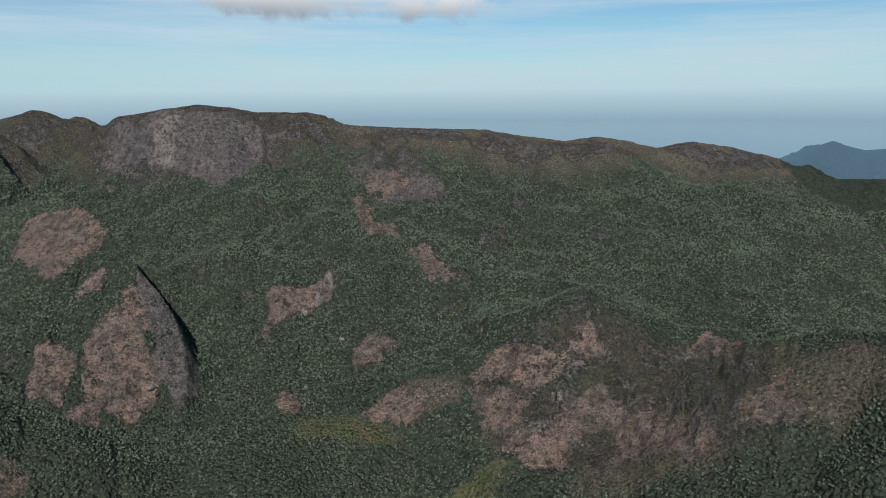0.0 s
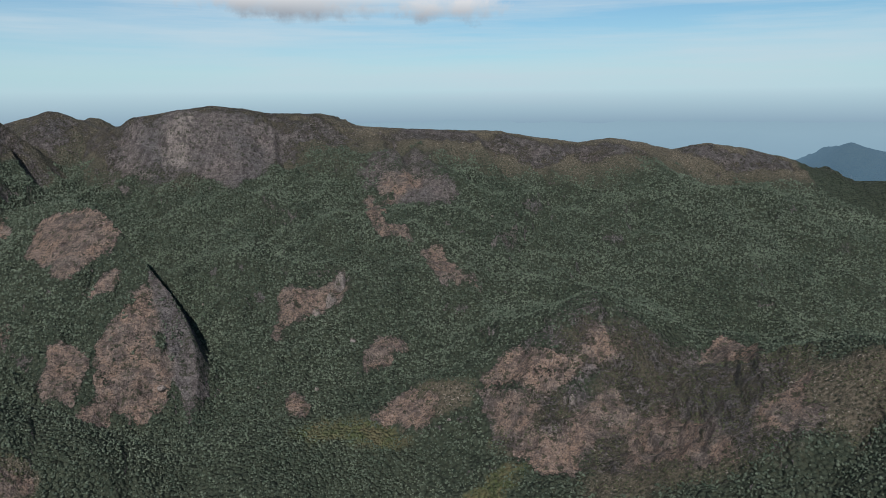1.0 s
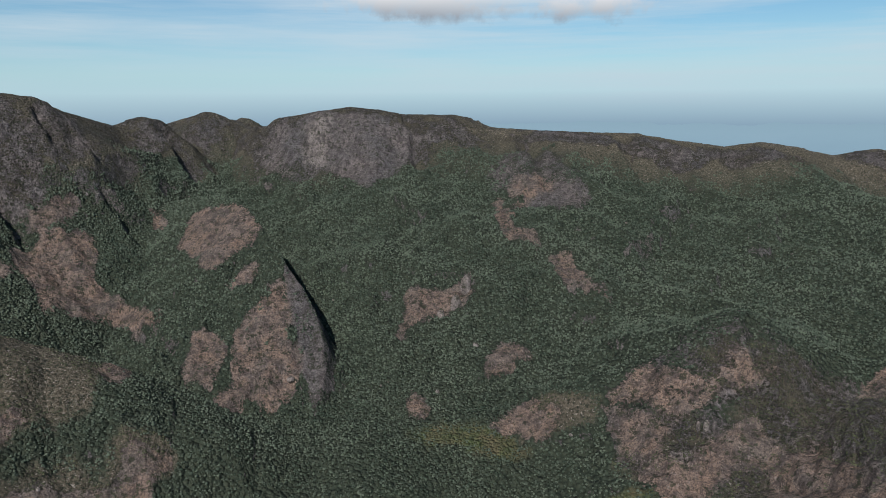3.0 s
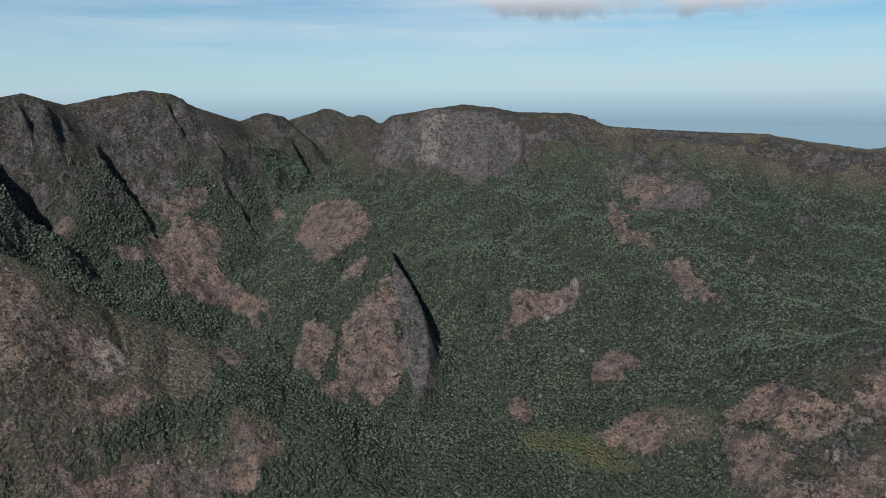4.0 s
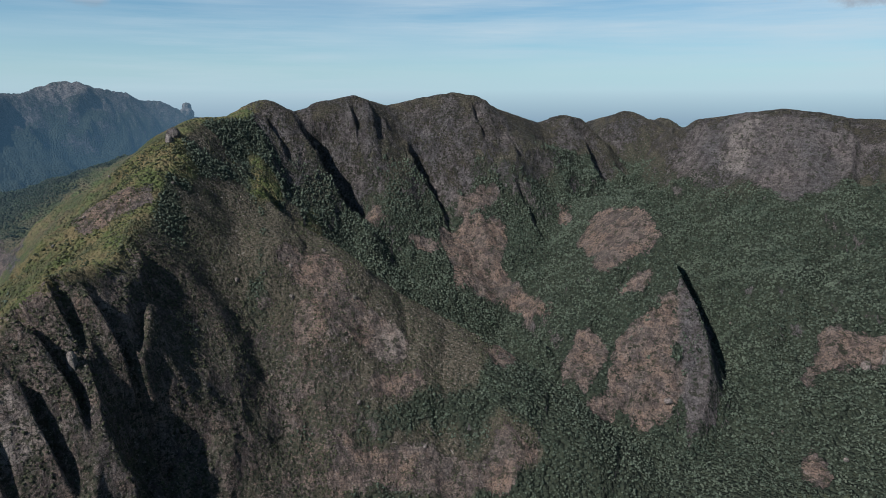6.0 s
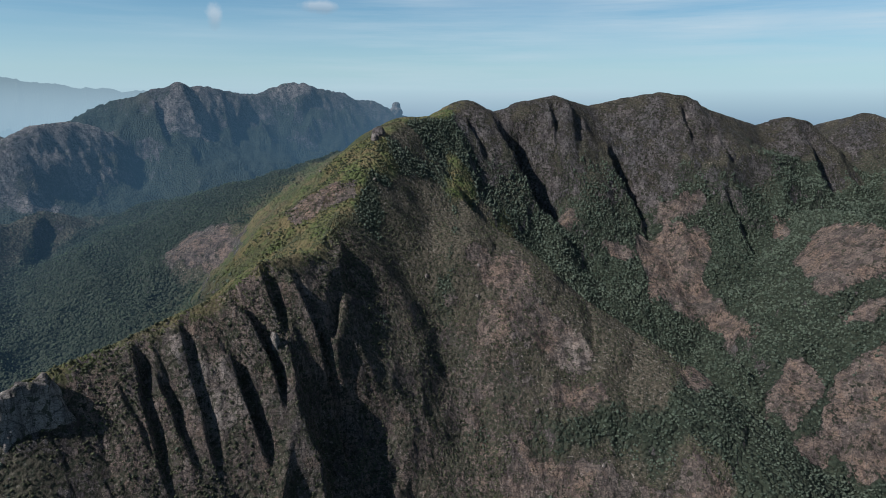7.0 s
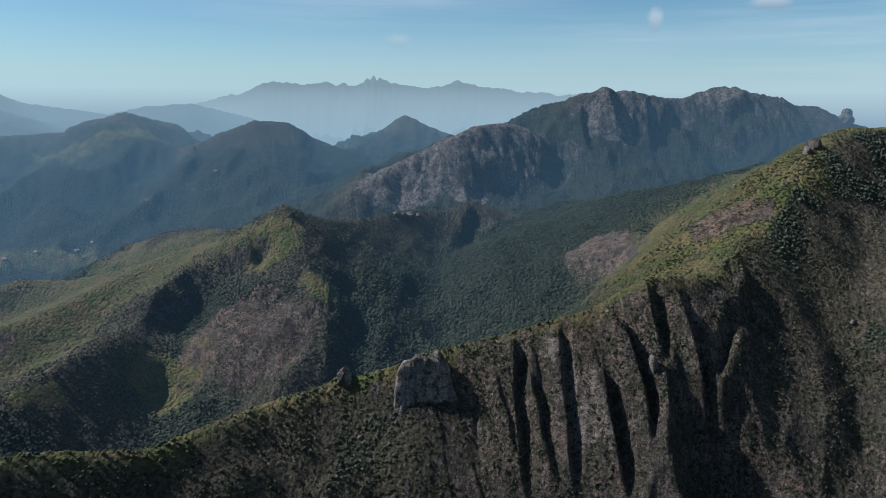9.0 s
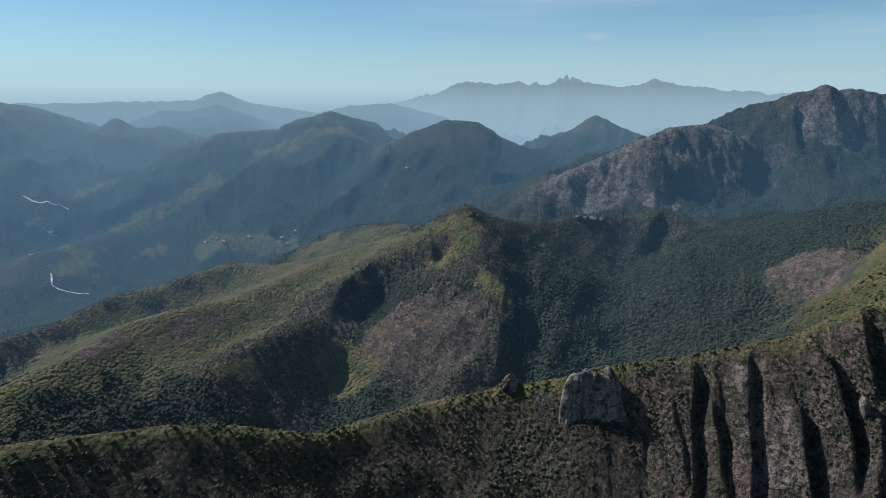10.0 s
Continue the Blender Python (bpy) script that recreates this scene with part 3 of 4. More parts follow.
SCRUB = [(-432, -266, 111, 14, 137), (-604, -130, 98, 26, 116), (-666, -107, 83, 32, 109), (-1183, 640, 62, 60, 65), (278, 1018, 147, 64, -15), (319, 871, 152, 154, -20), (450, 770, 110, 64, -30), (119, 936, 62, 64, -7), (-42, 1023, 67, 32, 2), (-1213, 1245, 210, 84, 45), (-1132, -322, 114, 94, 113), (-1345, 291, 84, 70, 82)]
GRASSY = [(-666, -728, 34, 20, 145), (-1059, -442, 47, 30, 120), (-913, -554, 44, 16, 129), (-1128, 714, 22, 90, 61), (-1066, 772, 18, 72, 57), (-1235, -230, 30, 52, 107), (-1868, -1351, 76, 40, 129), (-1907, -1244, 56, 26, 126), (-2096, -1752, 68, 32, 132), (-1858, -1781, 64, 40, 136), (-1622, -1806, 61, 26, 141), (-1557, -1688, 58, 18, 140), (-1790, -1619, 60, 20, 135), (-1123, 518, 56, 84, 69), (-1079, 437, 53, 64, 73), (-162, 962, 88, 36, 9), (48, 858, 56, 16, -3), (-1031, -426, 50, 36, 120), (-1116, -403, 29, 52, 117), (-1315, -351, 66, 38, 111), (-666, -728, 43, 20, 145)]

# outlines of bare rock on the slopes, in plan
KNOB_BARE = [
    [(-808, 1274), (-822, 1349), (-739, 1341), (-667, 1301), (-626, 1250), (-626, 1234), (-647, 1214), (-655, 1183), (-700, 1172), (-754, 1217)],
    [(-641, 1157), (-636, 1193), (-598, 1180), (-596, 1153), (-626, 1142)],
    [(-656, 1006), (-656, 1049), (-616, 1071), (-588, 1033), (-582, 985), (-592, 965), (-630, 966)],
    [(-593, 1061), (-570, 1093), (-507, 1092), (-466, 1037), (-442, 1007), (-486, 996), (-543, 983), (-568, 1009)],
    [(-570, 1149), (-546, 1171), (-504, 1101), (-556, 1090)],
    [(-562, 961), (-550, 976), (-539, 966), (-552, 952)],
]
WALL_BARE = [
    [(-342, 1196), (-336, 1263), (-340, 1309), (-292, 1337), (-255, 1362), (-229, 1365), (-216, 1335), (-248, 1294), (-288, 1242)],
    [(-158, 1165), (-145, 1197), (-101, 1199), (-90, 1194), (-113, 1162), (-121, 1131), (-150, 1125)],
    [(-272, 1027), (-276, 1062), (-252, 1060), (-245, 1026)],
    [(-212, 1606), (-220, 1742), (-174, 1585), (-139, 1547), (-104, 1533), (-109, 1483), (-139, 1504), (-179, 1538)],
    [(-81, 1473), (-42, 1496), (7, 1449), (5, 1372), (-29, 1371), (-57, 1422)],
    [(18, 1370), (36, 1374), (42, 1348), (24, 1356)],
    [(-202, 1781), (-174, 1803), (-92, 1800), (-105, 1749), (-134, 1738), (-169, 1686)],
    [(-956, 1392), (-945, 1416), (-905, 1361), (-930, 1357)],
]
DOME_BARE = [
    [(-1113, 1158), (-1108, 1205), (-1079, 1256), (-1056, 1269), (-1061, 1204), (-1082, 1164)],
    [(-1024, 1080), (-1074, 1144), (-1048, 1178), (-1010, 1244), (-965, 1217), (-937, 1170), (-898, 1137), (-832, 1126), (-748, 1085), (-725, 1059), (-782, 1058), (-851, 1077), (-911, 1049), (-940, 1029), (-985, 1063)],
    [(-1063, 1024), (-1045, 1063), (-1029, 1057), (-1047, 1019)],
    [(-1148, 962), (-1152, 996), (-1122, 988), (-1120, 955)],
]
HUMP_BARE = [
    [(39, 1022), (85, 1000), (107, 966), (113, 941), (93, 928), (74, 950), (51, 989)],
    [(89, 925), (126, 911), (178, 898), (158, 860), (108, 874), (90, 892)],
    [(158, 915), (179, 960), (235, 964), (313, 912), (334, 798), (331, 739), (306, 749), (257, 810), (231, 823), (231, 901)],
    [(43, 1034), (98, 1074), (146, 1033), (176, 1001), (181, 979), (126, 993), (60, 1019)],
    [(399, 1082), (451, 1111), (482, 1028), (433, 967), (414, 1032)],
    [(353, 770), (387, 809), (444, 819), (407, 730), (381, 754)],
    [(206, 1048), (234, 1057), (279, 1031), (268, 1016), (219, 1023)],
]
HUMP_FOOT_BARE = [
    [(-75, 1003), (-67, 1022), (-41, 1044), (-31, 1019), (-52, 994)],
    [(-274, 1031), (-271, 1057), (-243, 1034), (-249, 1010)],
    [(-129, 1012), (-84, 1061), (-56, 1052), (-80, 1016), (-107, 1011)],
]
SPUR_BARE = [
    [(-823, 586), (-824, 616), (-817, 684), (-768, 711), (-749, 729), (-724, 687), (-738, 652), (-758, 651), (-775, 613)],
    [(-716, 601), (-709, 645), (-675, 688), (-679, 651), (-707, 604)],
    [(-680, 557), (-654, 602), (-612, 645), (-580, 686), (-547, 734), (-520, 726), (-550, 677), (-644, 532), (-666, 530)],
    [(-922, 608), (-929, 653), (-869, 688), (-837, 709), (-828, 660), (-866, 624)],
    [(-664, 823), (-680, 860), (-649, 869), (-638, 819)],
]
SPUR_LOW_BARE = [
    [(-816, 591), (-820, 609), (-796, 657), (-769, 687), (-753, 713), (-732, 722), (-735, 654), (-776, 613)],
    [(-734, 599), (-711, 649), (-678, 696), (-676, 673), (-701, 621)],
    [(-686, 557), (-656, 602), (-609, 658), (-578, 664), (-591, 618), (-663, 544)],
    [(-573, 681), (-546, 730), (-523, 736), (-514, 704), (-555, 669)],
]
WEST_BARE = [
    [(-1096, -427), (-1152, -421), (-1184, -367), (-1214, -278), (-1187, -214), (-1136, -208), (-1066, -243), (-1054, -330), (-1068, -402)],
    [(-1183, -449), (-1191, -417), (-1169, -383), (-1154, -411)],
    [(-1354, 233), (-1377, 276), (-1329, 337), (-1240, 335), (-1250, 290), (-1335, 258)],
    [(-918, -709), (-980, -702), (-1023, -677), (-997, -669), (-931, -685)],
    [(-787, -763), (-843, -753), (-880, -742), (-812, -722), (-766, -728)],
]
WEST_CREST_BARE = [
    [(-1369, 210), (-1432, 274), (-1396, 328), (-1300, 340), (-1292, 323), (-1318, 261)],
    [(-1051, 373), (-1069, 395), (-1070, 432), (-1031, 479), (-1003, 465), (-1020, 400)],
    [(-1185, -383), (-1211, -348), (-1216, -290), (-1164, -268), (-1133, -325)],
]
MASSIF_BARE = [
    [(-1994, -354), (-2200, -340), (-2330, -220), (-2260, -100), (-2330, -37), (-2500, 60), (-2453, 178), (-2353, 174), (-2229, 47), (-2116, -81), (-2041, -109), (-1995, -166), (-1989, -283)],
    [(-2556, 325), (-2596, 412), (-2673, 550), (-2736, 673), (-2614, 605), (-2577, 534), (-2494, 500), (-2471, 416), (-2491, 358)],
    [(-2762, 724), (-2793, 848), (-2755, 980), (-2735, 834)],
    [(-2049, -78), (-2122, -18), (-2116, 14), (-2040, -27)],
    [(-2227, 63), (-2303, 153), (-2261, 169), (-2201, 79)],
]
MAIN_FACE = [
    [(-949, 1895), (-837, 1910), (-700, 1945), (-594, 1971), (-475, 1948), (-505, 1804), (-563, 1742), (-643, 1802), (-755, 1811), (-877, 1798)],
    [(-201, 1793), (-143, 1813), (-10, 1756), (-36, 1658), (-134, 1694), (-182, 1747)],
]
HUMP_BROKEN = [[(43, 1034), (99, 1089), (153, 1100), (219, 1126), (275, 1092), (360, 1106), (435, 1047), (438, 917), (434, 821), (398, 716), (332, 726), (248, 802), (159, 869), (87, 900), (51, 987)]]
FIN_FACE = [[(-552, 1191), (-513, 1172), (-476, 1143), (-445, 1103), (-427, 1062), (-414, 1019), (-424, 990), (-455, 1042), (-492, 1092), (-530, 1150)]]
PALE_STONE_BARE = [
    [(-778, 1811), (-775, 1875), (-760, 1917), (-724, 1927), (-722, 1869), (-718, 1819)],
    [(-746, 652), (-763, 675), (-766, 710), (-742, 723), (-725, 693), (-732, 663)],
    [(-806, 231), (-806, 249), (-774, 265), (-749, 263), (-758, 252), (-786, 243)],
    [(-794, 277), (-795, 291), (-781, 285), (-780, 274)],
    [(-746, 195), (-750, 226), (-713, 233), (-706, 203), (-724, 194)],
    [(-773, 166), (-770, 177), (-736, 189), (-734, 183), (-751, 173)],
    [(-824, 313), (-827, 327), (-786, 337), (-782, 328)],
]
OLIVE_SLOPES = [
    [(-852, -1040), (-1093, -1031), (-1310, -912), (-1575, -834), (-1604, -634), (-1316, -426), (-1231, -511), (-1133, -593), (-952, -620), (-793, -649), (-623, -712)],
]
PASTURES = [
    [(-1798, -1798), (-1927, -1851), (-2120, -1758), (-2312, -1752), (-2230, -1658), (-2087, -1732), (-1858, -1758)],
    [(-1837, -1492), (-1908, -1405), (-1918, -1275), (-1893, -1280), (-1834, -1348), (-1783, -1399)],
    [(-1899, -1194), (-1981, -1184), (-1888, -1122), (-1880, -1171)],
    [(-1709, -2065), (-1813, -2051), (-2044, -2199), (-2139, -2088), (-1953, -2098), (-1748, -2033)],
    [(-1529, -1749), (-1647, -1738), (-1623, -1689), (-1522, -1719)],
    [(-2526, -1743), (-2627, -1548), (-2767, -1462), (-2730, -1301), (-2600, -1476), (-2507, -1585)],
]
SPUR_HEATH = [
    [(-1027, 635), (-1085, 736), (-1062, 780), (-971, 800), (-880, 810), (-800, 830), (-700, 850), (-642, 766), (-672, 686), (-666, 640), (-694, 567), (-731, 574), (-813, 580), (-857, 559), (-911, 571)],
    [(-691, 547), (-644, 662), (-535, 763), (-517, 733), (-550, 677), (-656, 506)],
    [(-879, 400), (-978, 493), (-1060, 538), (-1100, 612), (-1098, 652), (-983, 661), (-861, 535), (-857, 474), (-826, 392)],
]


def outlined(px, py, outlines, soft=9.0, ragged=30.0):
    """1 inside the outlines, 0 outside them, with a ragged edge."""
    full = np.zeros(px.shape)
    for pts in outlines:
        xs, ys = [p[0] for p in pts], [p[1] for p in pts]
        m = (px > min(xs) - 40) & (px < max(xs) + 40) & (py > min(ys) - 40) & (py < max(ys) + 40)
        if not m.any():
            continue
        qx, qy = px[m], py[m]
        d, within = np.full(qx.shape, 1e9), np.zeros(qx.shape, bool)
        for (ax, ay), (bx, by) in zip(pts, pts[1:] + pts[:1]):
            ex, ey = bx - ax, by - ay
            t = np.clip(((qx - ax) * ex + (qy - ay) * ey) / (ex * ex + ey * ey + 1e-9), 0, 1)
            d = np.minimum(d, np.hypot(qx - ax - ex * t, qy - ay - ey * t))
            if ey:
                within ^= ((ay > qy) != (by > qy)) & (qx < ax + ex * (qy - ay) / ey)
        d = np.where(within, d, -d) + 4 + ragged * fbm(qx, qy, 44, 5, 46)
        full[m] = np.maximum(full[m], step(-soft, soft, d))
    return full


# ---- the ground: one sheet of rings and spokes round the valley's middle ----
def inside(px, py, places):
    """1 in the middle of the places, 0 outside them."""
    full = np.zeros(px.shape)
    px = px + 38 * fbm(px, py, 80, 4, 41) + 7 * fbm(px, py, 16, 2, 45)
    py = py + 38 * fbm(px, py, 80, 4, 51) + 7 * fbm(px, py, 16, 2, 55)
    for cx, cy, rx, ry, turn in places:
        c, s = math.cos(radians(turn)), math.sin(radians(turn))
        dx, dy = px - cx, py - cy
        full = np.maximum(full, 1 - step(0.7, 1.12, np.hypot((c * dx + s * dy) / rx, (c * dy - s * dx) / ry)))
    return full


BARE = KNOB_BARE + WALL_BARE + DOME_BARE + HUMP_BARE + HUMP_FOOT_BARE + SPUR_BARE + SPUR_LOW_BARE + WEST_BARE + WEST_CREST_BARE



def cover(px, py, pz, steep, near):
    """How bare, slab-brown, pale and grassy the land is at a place."""
    slab, crag = outlined(px, py, BARE), outlined(px, py, MASSIF_BARE, 14, 40)
    face = outlined(px, py, MAIN_FACE, 12, 30)
    pale = np.maximum(0.6 * outlined(px, py, PALE_STONE_BARE, 8, 18), 0.7 * crag)
    high = (1 - step(60, 150, near + 60 * fbm(px, py, 90, 4, 66))) * (px < -2350) * (py > 200)
    rock = np.maximum.reduce([0.54 * step(1.15, 1.5, steep), 0.62 * step(0.95, 1.5, steep) * (np.hypot(px, py) > 2000) * (px < -1900), (0.78 - 0.2 * step(-850, -950, px) * step(100, 0, py)) * slab, 0.57 * inside(px, py, ROCKY), 0.85 * crag, 0.9 * face, 0.46 * outlined(px, py, HUMP_BROKEN, 20, 40), 0.62 * high, 0.72 * outlined(px, py, FIN_FACE, 5, 14), 1.2 * pale])
    grass = np.maximum.reduce([inside(px, py, GRASSY) * (1 - 0.5 * step(700, 800, py)), 0.62 * outlined(px, py, OLIVE_SLOPES, 30, 90), outlined(px, py, PASTURES, 12, 30)])
    scrubby = np.maximum(inside(px, py, SCRUB), outlined(px, py, SPUR_HEATH, 12, 40))
    m = (py > 800) & (px > -1500)
    for ridge in (RIDGES[0], RIDGES[1], RIDGES[2]):
        h, d, s, w = crest(px[m], py[m], ridge)
        top = (1 - step(70, 260, d + 60 * fbm(px[m], py[m], 120, 3, 61))) * (np.abs(h - pz[m]) < 70) * (px[m] < 1000)
        scrubby[m] = np.maximum(scrubby[m], top)
        rock[m] = np.maximum(rock[m], 0.40 * top * step(100, -500, px[m]))
    m = (np.abs(px + 800) < 800) & (np.abs(py - 250) < 900)
    whole = (NEAR_UPPER + CLIFF[1:] + NEAR_WEST[1:], (1, 1, 1), (1, 1, 1), 1, 0)
    qx, qy = px[m], py[m]
    pts = np.array(whole[0], float)
    h, d, s, w = crest(qx, qy, (np.column_stack([pts[:, :2], 0 * pts[:, 2]]).tolist(), *whole[1:]))
    wide = 400 - 270 * step(520, 760, s) + 60 * fbm(qx, qy, 110, 3, 63)
    lawn = np.maximum(1 - step(0.2, 0.5, w), 1 - step(8, 20, d)) * (1 - step(0.55 * wide, wide, d)) * (0.75 + 0.5 * fbm(qx, qy, 45, 3, 64))
    grass[m] = np.maximum(grass[m], np.clip(lawn, 0, 1))
    wall = step(0.5, 0.8, w) * (1 - step(230, 380, d)) * step(560, 660, s) * (1 - step(1040, 1100, s))
    shrubby = step(0.5, 0.8, w) * (1 - step(230, 380, d)) * step(560, 660, s)
    scrubby[m] = np.maximum(scrubby[m], 0.75 * shrubby)
    slab[m] = np.maximum(slab[m], 0.75 * wall)
    rock[m] = np.maximum(rock[m], 0.42 * wall)
    scrubby = np.maximum(scrubby, 0.8 * (1 - step(70, 190, near + 70 * fbm(px, py, 90, 3, 65))) * (px < -850) * (py < 330))
    return rock, slab, pale, grass, scrubby


CX, CY = -10.0, 70.0
SPOKES, RINGS = 1560, 410
seen_from, seen_to = -42.0, 152.0
spokes = np.concatenate([np.linspace(seen_from, seen_to, SPOKES), np.linspace(seen_to, 360 + seen_from, 60)[1:-1]])
az = np.radians(spokes)


def ring_radii():
    """Radii along each spoke, closer together where the land turns up towards the valley's middle."""
    coarse = az[::6]
    r = np.geomspace(4, 4950, 1100)
    px, py = CX - np.sin(coarse)[:, None] * r, CY + np.cos(coarse)[:, None] * r
    z, _ = height(px, py)
    dr, dz = np.diff(r)[None, :], np.diff(z, axis=1)
    weight = (np.hypot(dr * 0.35, dz) + 0.02 * dr) / (r[1:] + 250)
    weight *= 1 + 8.0 * ((r[1:] > 4690) & (r[1:] < 4880))[None, :] * (coarse > 1.2)[:, None]
    for _ in range(6):
        weight = (np.roll(weight, 1, 0) + 2 * weight + np.roll(weight, -1, 0)) / 4
    total = np.concatenate([np.zeros((len(coarse), 1)), np.cumsum(weight, 1)], 1)
    total /= total[:, -1:]
    want = np.linspace(0, 1, RINGS)
    table = np.array([np.interp(want, t, r) for t in total])
    return np.array([np.interp(np.arange(len(az)) / 6.0, np.arange(len(coarse)), table[:, k]) for k in range(RINGS)]).T


R = ring_radii()
GX, GY = CX - np.sin(az)[:, None] * R, CY + np.cos(az)[:, None] * R
GZ, NEAR_CREST = height(GX, GY)
du, dv = np.gradient(np.stack([GX, GY, GZ]), axis=(1, 2))
normal = np.cross(dv, du, axis=0)
normal *= np.sign(normal[2:3])
STEEP = np.hypot(normal[0], normal[1]) / np.maximum(normal[2], 1e-6)
ROCK, SLAB_BROWN, PALE_STONE, GRASS, HEATH = cover(GX, GY, GZ, STEEP, NEAR_CREST)


def sheet(name, faces_mask, mat):
    """A piece of the sheet: the quads in the mask, with their own vertices."""
    cols, rings = R.shape
    i, j = np.nonzero(faces_mask)
    i2 = (i + 1) % cols
    quads = np.stack([i * rings + j, i * rings + j + 1, i2 * rings + j + 1, i2 * rings + j], 1)
    used, inverse = np.unique(quads, return_inverse=True)
    mesh = bpy.data.meshes.new(name)
    mesh.vertices.add(len(used))
    mesh.vertices.foreach_set("co", np.stack([GX.ravel()[used], GY.ravel()[used], GZ.ravel()[used]], 1).ravel())
    mesh.loops.add(len(quads) * 4)
    mesh.loops.foreach_set("vertex_index", inverse.ravel().astype(np.int32))
    mesh.polygons.add(len(quads))
    mesh.polygons.foreach_set("loop_start", np.arange(0, len(quads) * 4, 4, dtype=np.int32))
    mesh.update(calc_edges=True)
    mesh.shade_smooth()
    for key, values in (("rock", ROCK), ("slab", SLAB_BROWN), ("pale", PALE_STONE), ("grass", GRASS), ("scrubby", HEATH)):
        mesh.attributes.new(key, "FLOAT", "POINT").data.foreach_set("value", values.ravel()[used].astype(np.float32))
    mesh.materials.append(mat)
    return new(name, mesh)


edge = np.array(NEAR_UPPER + CLIFF[1:] + NEAR_WEST[1:-2], float)
edge_az = np.degrees(np.arctan2(-(edge[:, 0] - CX), edge[:, 1] - CY))
order = np.argsort(edge_az)
edge_r = np.interp(spokes, edge_az[order], np.hypot(edge[:, 0] - CX, edge[:, 1] - CY)[order]) + 260
distant = R > np.where((spokes > edge_az.min()) & (spokes < 200), edge_r, 2650)[:, None]
quad_far = distant[:, :-1]
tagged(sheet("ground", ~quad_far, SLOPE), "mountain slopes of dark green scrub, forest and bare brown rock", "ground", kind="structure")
# the blue of this piece is painted haze, an emission in its material
tagged(sheet("backdrop", quad_far, FAR_SLOPE), "distant mountain ranges with blue haze put into their material", "distance", kind="structure")


def far_range(name, pts, mat):
    """A jagged range on the horizon: crest, front and back, in rows along the crest."""
    pts = np.array(pts, float)
    s = np.concatenate([[0], np.cumsum(np.hypot(*np.diff(pts[:, :2], axis=0).T))])
    t = np.linspace(0, s[-1], 620)
    x, y, z = [np.interp(t, s, pts[:, k]) for k in range(3)]
    z = z + 15 * fbm(t, 0 * t, 85, 4, 97, True) - 7
    out = np.hypot(x, y)
    drops = [(-260, 330), (-60, 60), (0, 0), (14, 26), (40, 70), (95, 120), (180, 190), (320, 330)]
    rows = []
    for ahead, drop in drops:
        k = 1 - ahead / out
        wave = 0.22 * drop * fbm(t, 0 * t + ahead, 150, 4, 98, True) * (ahead > 0)
        rows.append(np.stack([x * k, y * k, z - drop + wave], 1))
    count = len(t)
    verts = np.concatenate(rows)
    quads = [(r * count + c, r * count + c + 1, (r + 1) * count + c + 1, (r + 1) * count + c) for r in range(len(rows) - 1) for c in range(count - 1)]
    mesh = bpy.data.meshes.new(name)
    mesh.from_pydata(verts.tolist(), [], quads)
    for key in ("rock", "slab", "pale", "grass", "scrubby"):
        mesh.attributes.new(key, "FLOAT", "POINT").data.foreach_set("value", np.full(len(verts), 0.2 if key == "rock" else 0.0, np.float32))
    mesh.materials.append(mat)
    return tagged(new(name, mesh), "jagged mountain range on the horizon, pale blue with painted haze", "distance", kind="structure")


# pale blue comes from the haze emission in the material
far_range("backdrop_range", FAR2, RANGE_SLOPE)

# ---- woods and shrubs: clumps of leaves on the slopes ----
def clumps(name, px, py, pz, size, mat, squash=0.85):
    """Many small uneven crowns as one mesh."""
    rng = np.random.default_rng(7)
    count = len(px)
    ring = np.arange(5) * math.pi / 2.5
    unit = np.concatenate([[[0, 0, 1.1]], np.stack([np.cos(ring), np.sin(ring), 0 * ring + 0.3], 1), [[0, 0, -0.6]]])
    tris = []
    for k in range(5):
        tris += [(0, 1 + k, 1 + (k + 1) % 5), (6, 1 + (k + 1) % 5, 1 + k)]
    tris = np.array(tris)
    turn = rng.uniform(0, 2 * math.pi, count)
    co = unit[None] * rng.uniform(0.62, 1.34, (count, 7, 1))
    co = co * size[:, None, None] * np.array([1, 1, squash])
    c, s = np.cos(turn)[:, None], np.sin(turn)[:, None]
    co = np.stack([c * co[..., 0] - s * co[..., 1] + px[:, None], s * co[..., 0] + c * co[..., 1] + py[:, None], co[..., 2] + pz[:, None]], 2)
    faces = (tris[None] + 7 * np.arange(count)[:, None, None]).reshape(-1, 3)
    mesh = bpy.data.meshes.new(name)
    mesh.vertices.add(count * 7)
    mesh.vertices.foreach_set("co", co.ravel())
    mesh.loops.add(len(faces) * 3)
    mesh.loops.foreach_set("vertex_index", faces.ravel().astype(np.int32))
    mesh.polygons.add(len(faces))
    mesh.polygons.foreach_set("loop_start", np.arange(0, len(faces) * 3, 3, dtype=np.int32))
    mesh.update(calc_edges=True)
    mesh.materials.append(mat)
    return new(name, mesh)


AREA = np.abs(du[0, :-1, :-1] * dv[1, :-1, :-1] - du[1, :-1, :-1] * dv[0, :-1, :-1])
VIEW = (normal[0] * (CX - GX) + normal[1] * (CY - GY) - normal[2] * GZ) / np.linalg.norm(normal, axis=0) / R


